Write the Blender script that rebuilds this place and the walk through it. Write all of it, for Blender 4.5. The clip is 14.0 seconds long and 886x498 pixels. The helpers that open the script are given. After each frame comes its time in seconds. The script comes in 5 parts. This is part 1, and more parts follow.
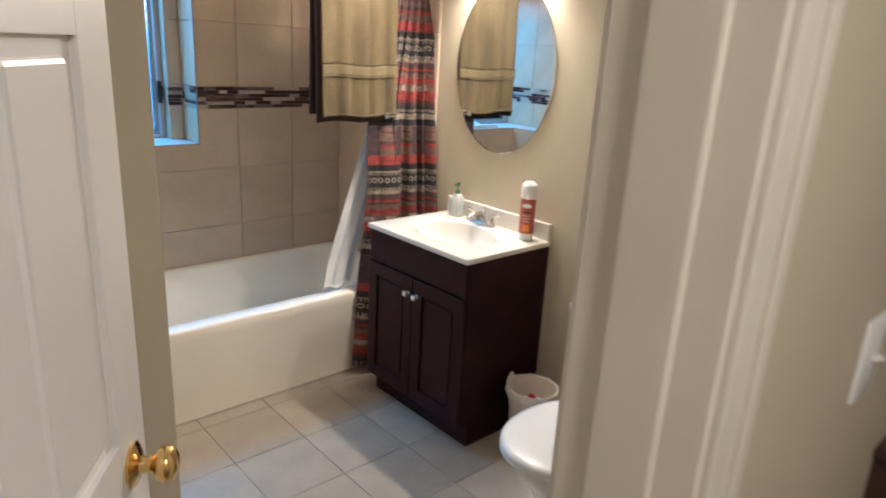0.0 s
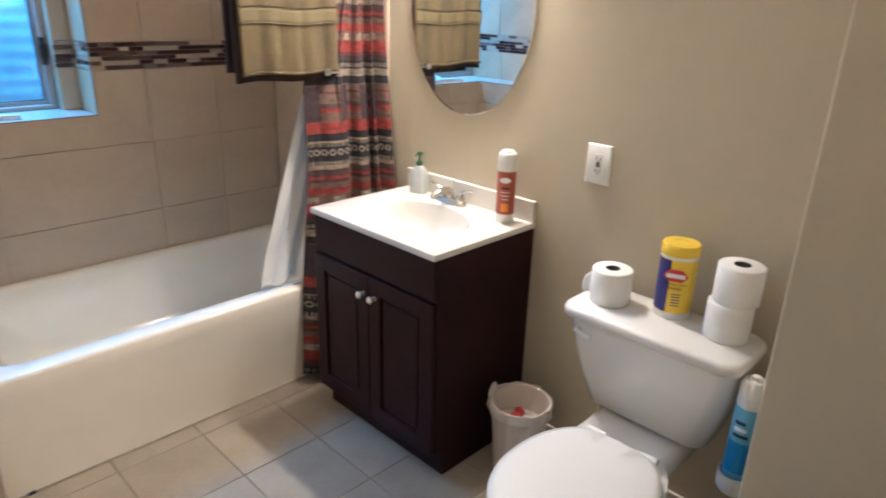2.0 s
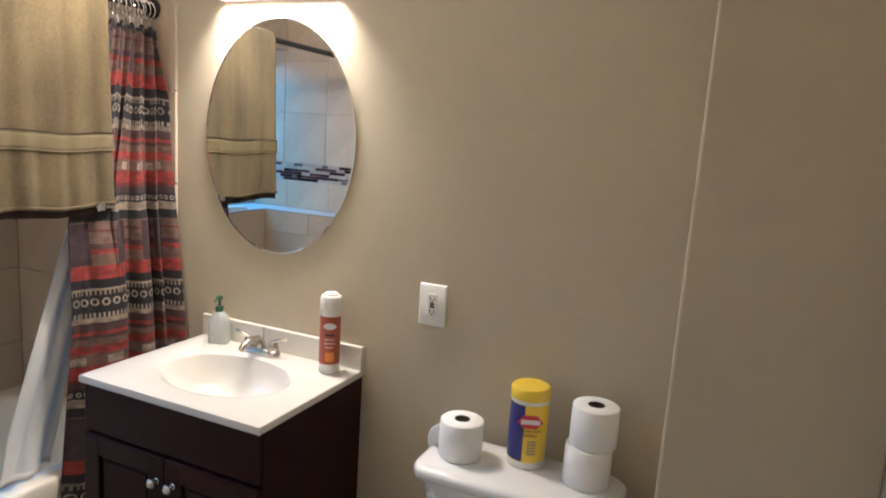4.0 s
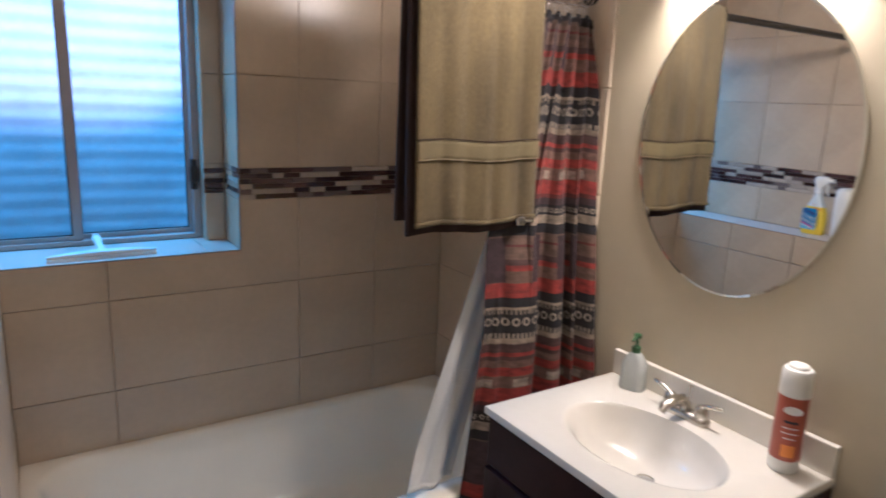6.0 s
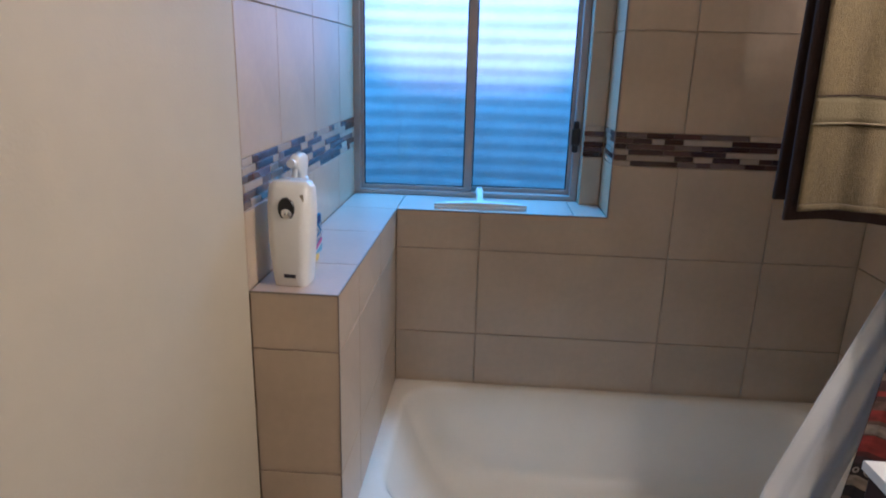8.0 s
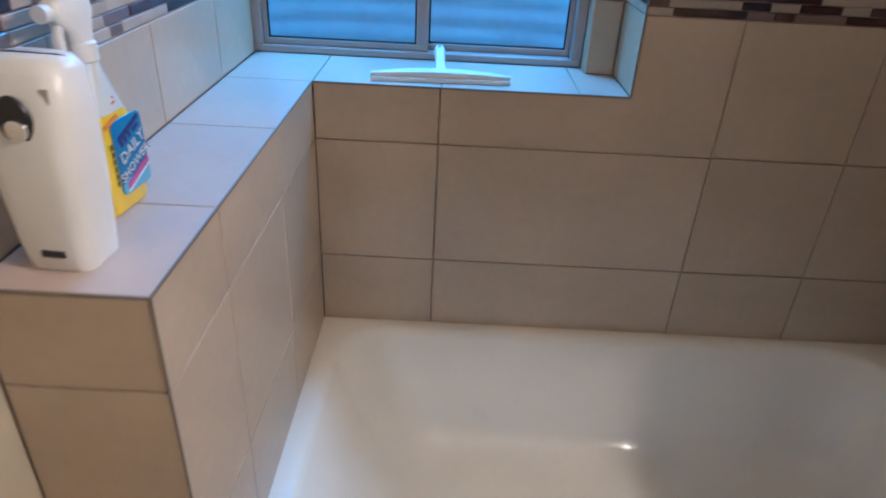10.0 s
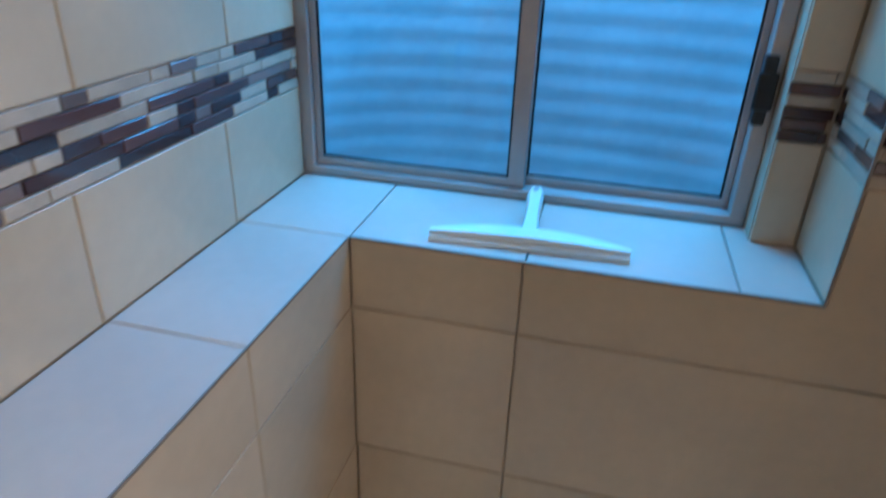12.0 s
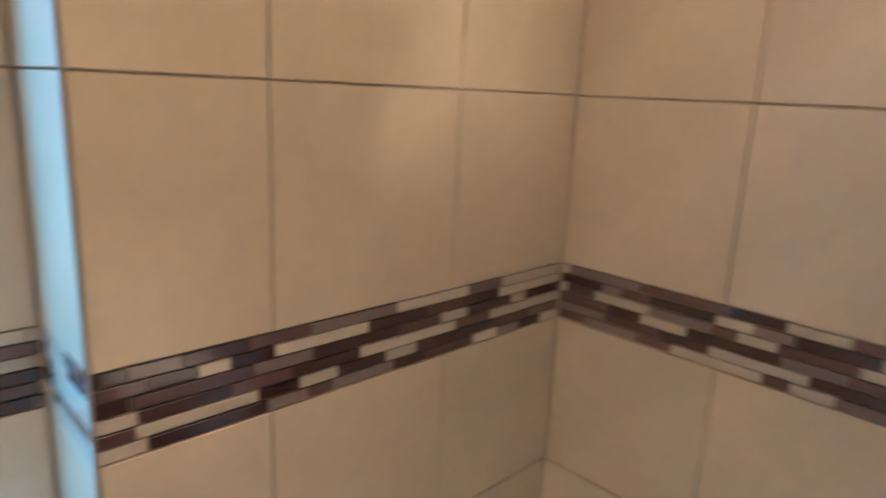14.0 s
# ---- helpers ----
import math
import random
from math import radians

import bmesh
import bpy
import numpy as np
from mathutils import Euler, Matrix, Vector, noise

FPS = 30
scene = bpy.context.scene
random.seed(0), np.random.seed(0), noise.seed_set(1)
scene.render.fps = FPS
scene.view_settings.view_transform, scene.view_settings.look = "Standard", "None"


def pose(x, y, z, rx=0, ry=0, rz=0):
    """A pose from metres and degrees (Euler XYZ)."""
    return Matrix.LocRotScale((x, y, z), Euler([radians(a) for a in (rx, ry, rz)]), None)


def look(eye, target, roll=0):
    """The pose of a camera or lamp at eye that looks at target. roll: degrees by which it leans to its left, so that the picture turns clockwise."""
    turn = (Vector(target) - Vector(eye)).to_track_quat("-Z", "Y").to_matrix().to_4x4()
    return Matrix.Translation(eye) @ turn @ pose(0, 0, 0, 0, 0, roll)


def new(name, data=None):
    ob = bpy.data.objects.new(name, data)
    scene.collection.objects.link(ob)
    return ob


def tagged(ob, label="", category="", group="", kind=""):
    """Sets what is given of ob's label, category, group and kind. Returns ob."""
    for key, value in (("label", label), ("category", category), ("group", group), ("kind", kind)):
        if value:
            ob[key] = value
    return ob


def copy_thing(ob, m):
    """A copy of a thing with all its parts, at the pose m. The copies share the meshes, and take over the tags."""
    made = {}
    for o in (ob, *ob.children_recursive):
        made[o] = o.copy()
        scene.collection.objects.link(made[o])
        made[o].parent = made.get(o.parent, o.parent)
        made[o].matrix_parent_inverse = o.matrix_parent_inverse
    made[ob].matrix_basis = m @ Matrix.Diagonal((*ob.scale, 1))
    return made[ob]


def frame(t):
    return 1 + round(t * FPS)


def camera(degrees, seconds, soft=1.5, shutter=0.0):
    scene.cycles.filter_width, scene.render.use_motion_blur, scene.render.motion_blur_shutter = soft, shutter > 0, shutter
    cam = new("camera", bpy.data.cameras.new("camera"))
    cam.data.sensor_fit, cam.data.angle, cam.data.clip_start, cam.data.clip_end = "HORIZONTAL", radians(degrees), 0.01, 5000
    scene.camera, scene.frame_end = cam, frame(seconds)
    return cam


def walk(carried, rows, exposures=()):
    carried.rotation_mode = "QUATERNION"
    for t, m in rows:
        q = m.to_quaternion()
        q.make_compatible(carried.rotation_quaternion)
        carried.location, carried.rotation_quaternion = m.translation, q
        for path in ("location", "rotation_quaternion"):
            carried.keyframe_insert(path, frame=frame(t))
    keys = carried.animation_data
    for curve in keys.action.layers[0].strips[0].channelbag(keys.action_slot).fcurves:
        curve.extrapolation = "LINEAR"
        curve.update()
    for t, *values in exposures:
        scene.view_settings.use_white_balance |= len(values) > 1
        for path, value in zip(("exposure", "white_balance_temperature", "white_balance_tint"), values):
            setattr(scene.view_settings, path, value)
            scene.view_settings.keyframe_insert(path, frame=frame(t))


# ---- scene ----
cam = camera(68.5, 14.0, soft=1.75, shutter=0.5)
PATH = [
    (0, (-2.105, -3.257, 1.523), (-0.813, -1.847, 0.941), 3.2),
    (0.5, (-1.977, -3.114, 1.507), (-0.772, -1.621, 0.944), 2.5),
    (1, (-1.901, -2.990, 1.515), (-0.648, -1.548, 0.923), 2.5),
    (1.5, (-1.798, -2.940, 1.508), (-0.546, -1.530, 0.841), 1.6),
    (2, (-1.733, -2.878, 1.475), (-0.394, -1.571, 0.768), 1.7),
    (2.2, (-1.699, -2.859, 1.481), (-0.295, -1.619, 0.779), 1.8),
    (4.3, (-1.646, -2.538, 1.505), (0.167, -1.750, 1.206), 3.6),
    (4.5, (-1.597, -2.498, 1.521), (0.141, -1.567, 1.183), 3.0),
    (5, (-1.563, -2.368, 1.536), (-0.030, -1.151, 1.128), 2.3),
    (5.5, (-1.484, -2.295, 1.534), (-0.193, -0.829, 1.103), 2.0),
    (6, (-1.431, -2.217, 1.547), (-0.367, -0.584, 1.099), 2.5),
    (6.5, (-1.403, -2.174, 1.552), (-0.568, -0.416, 1.091), 2.7),
    (7, (-1.366, -2.154, 1.560), (-0.898, -0.269, 1.081), 2.5),
    (7.5, (-1.273, -2.158, 1.534), (-1.229, -0.222, 1.036), 1.6),
    (8, (-1.221, -2.129, 1.488), (-1.348, -0.211, 0.937), 1.6),
    (8.2, (-1.208, -2.101, 1.486), (-1.316, -0.194, 0.893), 1.6),
    (10.3, (-1.230, -1.282, 1.398), (-1.217, 0.434, 0.370), 3.2),
    (10.5, (-1.262, -1.196, 1.401), (-1.259, 0.501, 0.343), 3.7),
    (11, (-1.295, -1.035, 1.410), (-1.356, 0.610, 0.274), 5.3),
    (11.5, (-1.246, -0.947, 1.444), (-1.472, 0.692, 0.321), 4.2),
    (12, (-1.152, -0.878, 1.469), (-1.576, 0.856, 0.567), 2.0),
    (12.5, (-1.057, -0.820, 1.504), (-1.411, 1.010, 0.780), 0.7),
    (13, (-0.927, -0.738, 1.535), (-0.873, 1.163, 0.916), -1.2),
    (13.2, (-0.991, -0.709, 1.574), (-0.488, 1.121, 0.943), 0.4),
    (13.5, (-0.967, -0.719, 1.591), (-0.151, 1.016, 1.021), 0.7),
    (14, (-0.996, -0.695, 1.594), (0.362, 0.696, 1.124), 2.7),
]
# seconds, stops, kelvin, tint
EXPOSURES = [(0, 1.97, 4660, 10), (1, 1.9, 4640, 11), (2, 2.03, 4620, 12), (4.5, 1.46, 4600, 11), (5, 1.33, 4600, 12), (6.5, 1.17, 4600, 16), (8, 1.08, 4580, 16), (10.5, 1.42, 4600, 16), (11.5, 1.25, 4560, 12), (12, 1.18, 4600, 9), (12.5, 0.83, 4740, 8), (13, 1.1, 4880, 12), (13.5, 1.98, 5150, 16), (14, 2.58, 5060, 12)]
walk(cam, [(t, look(eye, target, roll)) for t, eye, target, roll in PATH], EXPOSURES)

# ---------------- world, sun, lamps ----------------
world = bpy.data.worlds.new("sky")
scene.world = world
world.use_nodes = True
wn, wl = world.node_tree.nodes, world.node_tree.links
sky = wn.new("ShaderNodeTexSky")
sky.sky_type, sky.sun_disc = "NISHITA", False
SUN_EL, SUN_AZ = radians(58), radians(186)
sky.sun_elevation, sky.sun_rotation = SUN_EL, SUN_AZ
wl.new(sky.outputs[0], wn["Background"].inputs[0])
wn["Background"].inputs[1].default_value = 0.15
sun = new("sun", bpy.data.lights.new("sun", "SUN"))
sun.data.energy, sun.data.angle, sun.data.color = 6.4, radians(6), (1.0, 0.70, 0.79)
sun.matrix_world = look((0, 0, 8), (-math.sin(SUN_AZ) * 5, -math.cos(SUN_AZ) * 5, 8 - 5 * math.tan(SUN_EL)))
BULB_POWER = 10.8
sky_lamp = new("sky_light", bpy.data.lights.new("sky_light", "AREA"))
sky_lamp.data.shape, sky_lamp.data.size, sky_lamp.data.size_y = "RECTANGLE", 1.15, 0.55
sky_lamp.data.energy, sky_lamp.data.color = 15.0, (0.15, 0.61, 1.0)
sky_lamp.matrix_world = look((-1.30, 0.64, 2.12), (-1.30, 0.36, 1.62))
HALL_POWER = 4.6

# ---------------- materials ----------------


def material(name, color, rough=0.5, metal=0.0, var=0.06, scale=6.0, bump=0.0, bump_scale=60.0, coat=0.0, spec=0.5, rand=0.0, sheen=0.0, stretch=1.0):
    """A painted, glazed, plastic or metal surface with soft blotches, fine relief and a difference from piece to piece."""
    m = bpy.data.materials.new(name)
    m.use_nodes = True
    n, l = m.node_tree.nodes, m.node_tree.links
    b = n["Principled BSDF"]
    b.inputs["Roughness"].default_value, b.inputs["Metallic"].default_value = rough, metal
    b.inputs["Coat Weight"].default_value, b.inputs["Specular IOR Level"].default_value = coat, spec
    b.inputs["Coat Roughness"].default_value = 0.08
    b.inputs["Sheen Weight"].default_value = sheen
    tc = n.new("ShaderNodeTexCoord")
    big = n.new("ShaderNodeTexNoise")
    big.inputs["Scale"].default_value, big.inputs["Detail"].default_value = scale, 4
    if stretch != 1.0:
        along = n.new("ShaderNodeMapping")
        along.inputs["Scale"].default_value = (1, 1, stretch)
        l.new(tc.outputs["Object"], along.inputs[0])
        l.new(along.outputs[0], big.inputs["Vector"])
    else:
        l.new(tc.outputs["Object"], big.inputs["Vector"])
    fine = n.new("ShaderNodeTexNoise")
    fine.inputs["Scale"].default_value, fine.inputs["Detail"].default_value = scale * 9, 3
    l.new(tc.outputs["Object"], fine.inputs["Vector"])
    mix = n.new("ShaderNodeMath")
    mix.operation = "MULTIPLY_ADD"
    mix.inputs[1].default_value = 0.4
    l.new(fine.outputs["Fac"], mix.inputs[0])
    l.new(big.outputs["Fac"], mix.inputs[2])
    mp = n.new("ShaderNodeMapRange")
    mp.inputs["From Min"].default_value, mp.inputs["From Max"].default_value = 0.45, 0.95
    mp.inputs["To Min"].default_value, mp.inputs["To Max"].default_value = 1 - var, 1 + var
    l.new(mix.outputs[0], mp.inputs["Value"])
    value = mp.outputs[0]
    if rand:
        info = n.new("ShaderNodeObjectInfo")
        rr = n.new("ShaderNodeMapRange")
        rr.inputs["To Min"].default_value, rr.inputs["To Max"].default_value = 1 - rand, 1 + rand
        l.new(info.outputs["Random"], rr.inputs["Value"])
        mul = n.new("ShaderNodeMath")
        mul.operation = "MULTIPLY"
        l.new(value, mul.inputs[0])
        l.new(rr.outputs[0], mul.inputs[1])
        value = mul.outputs[0]
    hsv = n.new("ShaderNodeHueSaturation")
    hsv.inputs["Color"].default_value = (*color, 1)
    l.new(value, hsv.inputs["Value"])
    l.new(hsv.outputs[0], b.inputs["Base Color"])
    if bump:
        nz = n.new("ShaderNodeTexNoise")
        nz.inputs["Scale"].default_value, nz.inputs["Detail"].default_value = bump_scale, 5
        l.new(tc.outputs["Object"], nz.inputs["Vector"])
        bp = n.new("ShaderNodeBump")
        bp.inputs["Strength"].default_value, bp.inputs["Distance"].default_value = bump, 0.004
        l.new(nz.outputs["Fac"], bp.inputs["Height"])
        l.new(bp.outputs[0], b.inputs["Normal"])
    return m


M_WALL = material("beige wall paint", (0.53, 0.468, 0.338), 0.55, var=0.04, scale=2.5, bump=0.12, bump_scale=180)
M_TRIM = material("cream gloss trim paint", (0.66, 0.60, 0.50), 0.35, var=0.03, bump=0.05, bump_scale=40)
M_DOOR = material("white door paint", (0.70, 0.68, 0.64), 0.32, var=0.02, bump=0.05, bump_scale=60)
M_CEIL = material("white ceiling paint", (0.75, 0.73, 0.68), 0.8, var=0.03, bump=0.2, bump_scale=90)
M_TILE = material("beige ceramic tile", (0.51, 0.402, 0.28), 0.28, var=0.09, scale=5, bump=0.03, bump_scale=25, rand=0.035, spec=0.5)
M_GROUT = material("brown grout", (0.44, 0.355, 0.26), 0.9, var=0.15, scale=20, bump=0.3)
# ledge and sill colour is shifted to red to offset the blue sky light
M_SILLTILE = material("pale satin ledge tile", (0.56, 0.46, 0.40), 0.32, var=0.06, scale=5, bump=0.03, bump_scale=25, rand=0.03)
M_EDGETILE = material("cream edge tile", (0.50, 0.42, 0.31), 0.35, var=0.06, scale=8, bump=0.03, bump_scale=25, rand=0.03)
M_FLOORTILE = material("cream stone floor tile", (0.35, 0.30, 0.235), 0.38, var=0.12, scale=7, bump=0.05, bump_scale=30, rand=0.05)
M_FGROUT = material("floor grout", (0.37, 0.315, 0.24), 0.9, var=0.15, scale=20)
MOSAIC = [
    material("dark brown glass mosaic", (0.045, 0.02, 0.018), 0.12, var=0.1, coat=0.4, rand=0.2),
    material("plum glass mosaic", (0.10, 0.052, 0.045), 0.12, var=0.1, coat=0.4, rand=0.2),
    material("taupe glass mosaic", (0.17, 0.125, 0.11), 0.2, var=0.1, coat=0.2, rand=0.2),
    material("cream stone mosaic", (0.43, 0.35, 0.265), 0.4, var=0.12, scale=20, rand=0.12),
]
M_ENAMEL = material("white bathtub enamel", (0.91, 0.845, 0.72), 0.14, var=0.02, coat=0.3)
M_CHINA = material("white toilet china", (0.77, 0.76, 0.73), 0.10, var=0.015, coat=0.4)
M_SEAT = material("white seat plastic", (0.74, 0.74, 0.715), 0.22, var=0.015)
M_MARBLE = material("white cultured marble", (0.67, 0.64, 0.57), 0.16, var=0.03, scale=4, coat=0.3)
M_ESPRESSO = material("espresso stained wood", (0.019, 0.005, 0.0065), 0.45, var=0.35, scale=9, bump=0.06, bump_scale=45, spec=0.16)
M_CHROME = material("chrome", (0.75, 0.75, 0.76), 0.10, 1.0, var=0.02)
M_NICKEL = material("brushed nickel", (0.56, 0.53, 0.48), 0.25, 1.0, var=0.05)
M_BRASS = material("polished brass", (0.80, 0.56, 0.20), 0.14, 1.0, var=0.06)
M_ALU = material("bronze aluminium window frame", (0.43, 0.385, 0.37), 0.38, 0.4, var=0.08)
M_BLACK = material("black plastic", (0.012, 0.012, 0.014), 0.35)
M_DARK = material("oil-rubbed dark metal", (0.03, 0.026, 0.024), 0.35, 0.6)
M_EDGE = material("brown metal edge strip", (0.27, 0.225, 0.19), 0.4, 0.3)
M_WHITEP = material("white plastic", (0.78, 0.77, 0.73), 0.32, var=0.02)
M_PAPER = material("white tissue paper", (0.84, 0.83, 0.80), 0.95, var=0.03, scale=30, bump=0.3, bump_scale=300)
M_CARD = material("grey cardboard core", (0.10, 0.085, 0.07), 0.9)
M_BIN = material("frosted white bin plastic", (0.66, 0.60, 0.53), 0.4, var=0.04)
M_BAG = material("thin white bin liner", (0.68, 0.63, 0.57), 0.4, var=0.05, bump=0.6, bump_scale=40)
M_RED = material("red plastic wrapper", (0.45, 0.03, 0.03), 0.4)
M_TOWEL = material("olive terry cloth", (0.118, 0.086, 0.034), 0.95, var=0.42, scale=13, bump=1.0, bump_scale=420, sheen=0.08, stretch=0.22)
M_TOWELBAND = material("olive woven towel band", (0.14, 0.11, 0.05), 0.85, var=0.08, scale=20, bump=0.6, bump_scale=300)
M_TOWEL2 = material("dark brown terry cloth", (0.035, 0.018, 0.014), 0.95, var=0.2, scale=14, bump=1.0, bump_scale=420)
M_PALE = material("pale olive stitching", (0.28, 0.23, 0.13), 0.9, var=0.1)
M_STEEL = material("galvanised corrugated steel", (0.34, 0.345, 0.355), 0.7, 0.0, var=0.14, scale=4, bump=0.15, bump_scale=30)
M_GRAVEL = material("grey gravel", (0.26, 0.25, 0.23), 0.95, var=0.4, scale=30, bump=1.0, bump_scale=40)
M_LAWN = material("dry grass ground", (0.10, 0.11, 0.05), 0.95, var=0.3, scale=3, bump=1.0, bump_scale=40)
M_STUCCO = material("pale house stucco", (0.55, 0.52, 0.47), 0.9, var=0.08, bump=0.5, bump_scale=50)
M_CARPET = material("brown hall carpet", (0.16, 0.12, 0.09), 0.95, var=0.2, scale=30, bump=0.8, bump_scale=200)
M_DWOOD = material("dark brown wood", (0.045, 0.02, 0.014), 0.4, var=0.3, scale=8, bump=0.08, coat=0.1)
M_RUST = material("rust-red printed can label", (0.37, 0.085, 0.045), 0.35, var=0.05)
M_CLOUDY = material("cloudy pale plastic", (0.62, 0.66, 0.66), 0.25, var=0.05)
M_YELLOW = material("yellow plastic", (0.84, 0.60, 0.02), 0.35, var=0.03)
M_NAVY = material("navy printed label", (0.035, 0.035, 0.20), 0.35, var=0.04)
M_BLUE = material("blue printed label", (0.03, 0.22, 0.50), 0.35, var=0.04)
M_SKYBLUE = material("light blue printed label", (0.16, 0.42, 0.62), 0.35, var=0.06, scale=20)
M_ORANGE = material("orange print", (0.75, 0.25, 0.03), 0.4)
M_MAGENTA = material("magenta print", (0.55, 0.08, 0.30), 0.4)
M_GREEN = material("green plastic", (0.035, 0.10, 0.035), 0.3)
M_INK = material("dark print", (0.02, 0.02, 0.04), 0.5)
M_PRINTW = material("white print", (0.8, 0.8, 0.8), 0.5)
M_PRINTR = material("red print", (0.55, 0.04, 0.05), 0.5)
M_RUBBER = material("grey rubber blade", (0.35, 0.36, 0.38), 0.5)


def mirror_material():
    m = bpy.data.materials.new("silvered mirror")
    m.use_nodes = True
    b = m.node_tree.nodes["Principled BSDF"]
    b.inputs["Base Color"].default_value = (0.86, 0.87, 0.86, 1)
    b.inputs["Metallic"].default_value, b.inputs["Roughness"].default_value = 1.0, 0.015
    return m


def pane_material(name, tint, gloss):
    """Thin clear sheet: light passes straight, with a weak gloss."""
    m = bpy.data.materials.new(name)
    m.use_nodes = True
    n, l = m.node_tree.nodes, m.node_tree.links
    n.remove(n["Principled BSDF"])
    tr, gl, mx, fr = (n.new("ShaderNode" + k) for k in ("BsdfTransparent", "BsdfGlossy", "MixShader", "Fresnel"))
    tr.inputs[0].default_value = (*tint, 1)
    gl.inputs["Roughness"].default_value = gloss
    fr.inputs["IOR"].default_value = 1.45
    l.new(fr.outputs[0], mx.inputs[0])
    l.new(tr.outputs[0], mx.inputs[1])
    l.new(gl.outputs[0], mx.inputs[2])
    l.new(mx.outputs[0], n["Material Output"].inputs[0])
    return m


def bulb_material(strength):
    m = bpy.data.materials.new("lit bulb glass")
    m.use_nodes = True
    b = m.node_tree.nodes["Principled BSDF"]
    b.inputs["Emission Color"].default_value = (1.0, 0.80, 0.55, 1)
    b.inputs["Emission Strength"].default_value = strength
    return m


def curtain_material():
    """Woven stripes in red, tan and black with rows of rings; u runs along the cloth and v up it, both in metres."""
    m = bpy.data.materials.new("striped red and black curtain cloth")
    m.use_nodes = True
    n, l = m.node_tree.nodes, m.node_tree.links
    b = n["Principled BSDF"]
    b.inputs["Roughness"].default_value = 0.75
    b.inputs["Sheen Weight"].default_value = 0.03
    uv = n.new("ShaderNodeUVMap")
    sep = n.new("ShaderNodeSeparateXYZ")
    l.new(uv.outputs[0], sep.inputs[0])

    def math_node(op, a, c=None):
        k = n.new("ShaderNodeMath")
        k.operation = op
        for i, v in enumerate((a, c)):
            if v is None:
                continue
            if isinstance(v, (int, float)):
                k.inputs[i].default_value = v
            else:
                l.new(v, k.inputs[i])
        return k.outputs[0]

    PERIOD, LOW = 0.609, 0.356
    v = math_node("FRACT", math_node("DIVIDE", math_node("SUBTRACT", sep.outputs[1], 0.559), PERIOD))
    ramp = n.new("ShaderNodeValToRGB")
    ramp.color_ramp.interpolation = "CONSTANT"
    red, tan, black, brown, cream, rust, mauve = (0.19, 0.020, 0.013), (0.105, 0.062, 0.043), (0.006, 0.0045, 0.007), (0.05, 0.024, 0.021), (0.20, 0.155, 0.11), (0.085, 0.015, 0.012), (0.034, 0.017, 0.020)
    # heights over the row of rings, in metres
    bands = [(-0.356, black), (-0.329, cream), (-0.302, black), (-0.272, mauve), (-0.252, rust), (-0.240, red), (-0.200, tan), (-0.165, red), (-0.139, tan), (-0.118, brown), (-0.104, red), (-0.092, brown), (-0.066, cream), (-0.050, black), (0.020, cream), (0.043, black), (0.071, red), (0.113, tan), (0.150, red), (0.166, brown), (0.182, tan), (0.218, rust), (0.226, tan)]
    stripes = [((LOW + h) / PERIOD, c) for h, c in bands]
    while len(ramp.color_ramp.elements) < len(stripes):
        ramp.color_ramp.elements.new(0.5)
    for e, (pos, col) in zip(ramp.color_ramp.elements, stripes):
        e.position = pos
    for e, (pos, col) in zip(ramp.color_ramp.elements, stripes):
        e.color = (*col, 1)
    l.new(v, ramp.inputs[0])
    # rings in the wide black stripe, zigzag teeth under it
    cell = 0.033
    du = math_node("MULTIPLY", math_node("SUBTRACT", math_node("FRACT", math_node("DIVIDE", sep.outputs[0], cell)), 0.5), cell)
    dv = math_node("MULTIPLY", math_node("SUBTRACT", v, LOW / PERIOD), PERIOD)
    dist = math_node("SQRT", math_node("ADD", math_node("MULTIPLY", du, du), math_node("MULTIPLY", dv, dv)))
    ring = math_node("LESS_THAN", math_node("ABSOLUTE", math_node("SUBTRACT", dist, 0.0098)), 0.0030)
    dv2 = math_node("MULTIPLY", math_node("SUBTRACT", v, (LOW - 0.041) / PERIOD), PERIOD)
    tooth = math_node("MULTIPLY", math_node("LESS_THAN", math_node("ABSOLUTE", dv2), 0.007), math_node("GREATER_THAN", math_node("FRACT", math_node("DIVIDE", sep.outputs[0], 0.014)), 0.5))
    # a row of small eyes, and woven blocks of red in the mauve stripe
    dv3 = math_node("MULTIPLY", math_node("SUBTRACT", v, (LOW - 0.287) / PERIOD), PERIOD)
    du3 = math_node("MULTIPLY", math_node("SUBTRACT", math_node("FRACT", math_node("DIVIDE", sep.outputs[0], 0.021)), 0.5), 0.021)
    eye = math_node("LESS_THAN", math_node("ABSOLUTE", math_node("SUBTRACT", math_node("SQRT", math_node("ADD", math_node("MULTIPLY", du3, du3), math_node("MULTIPLY", dv3, dv3))), 0.0058)), 0.002)
    dv4 = math_node("MULTIPLY", math_node("SUBTRACT", v, (LOW + 0.182) / PERIOD), PERIOD)
    dots = math_node("MULTIPLY", math_node("LESS_THAN", math_node("ABSOLUTE", dv4), 0.066), math_node("LESS_THAN", math_node("FRACT", math_node("DIVIDE", sep.outputs[0], 0.162)), 0.52))
    dv5 = math_node("MULTIPLY", math_node("SUBTRACT", v, (LOW - 0.184) / PERIOD), PERIOD)
    fleck = math_node("MULTIPLY", math_node("LESS_THAN", math_node("ABSOLUTE", dv5), 0.012), math_node("LESS_THAN", math_node("FRACT", math_node("DIVIDE", sep.outputs[0], 0.117)), 0.45))
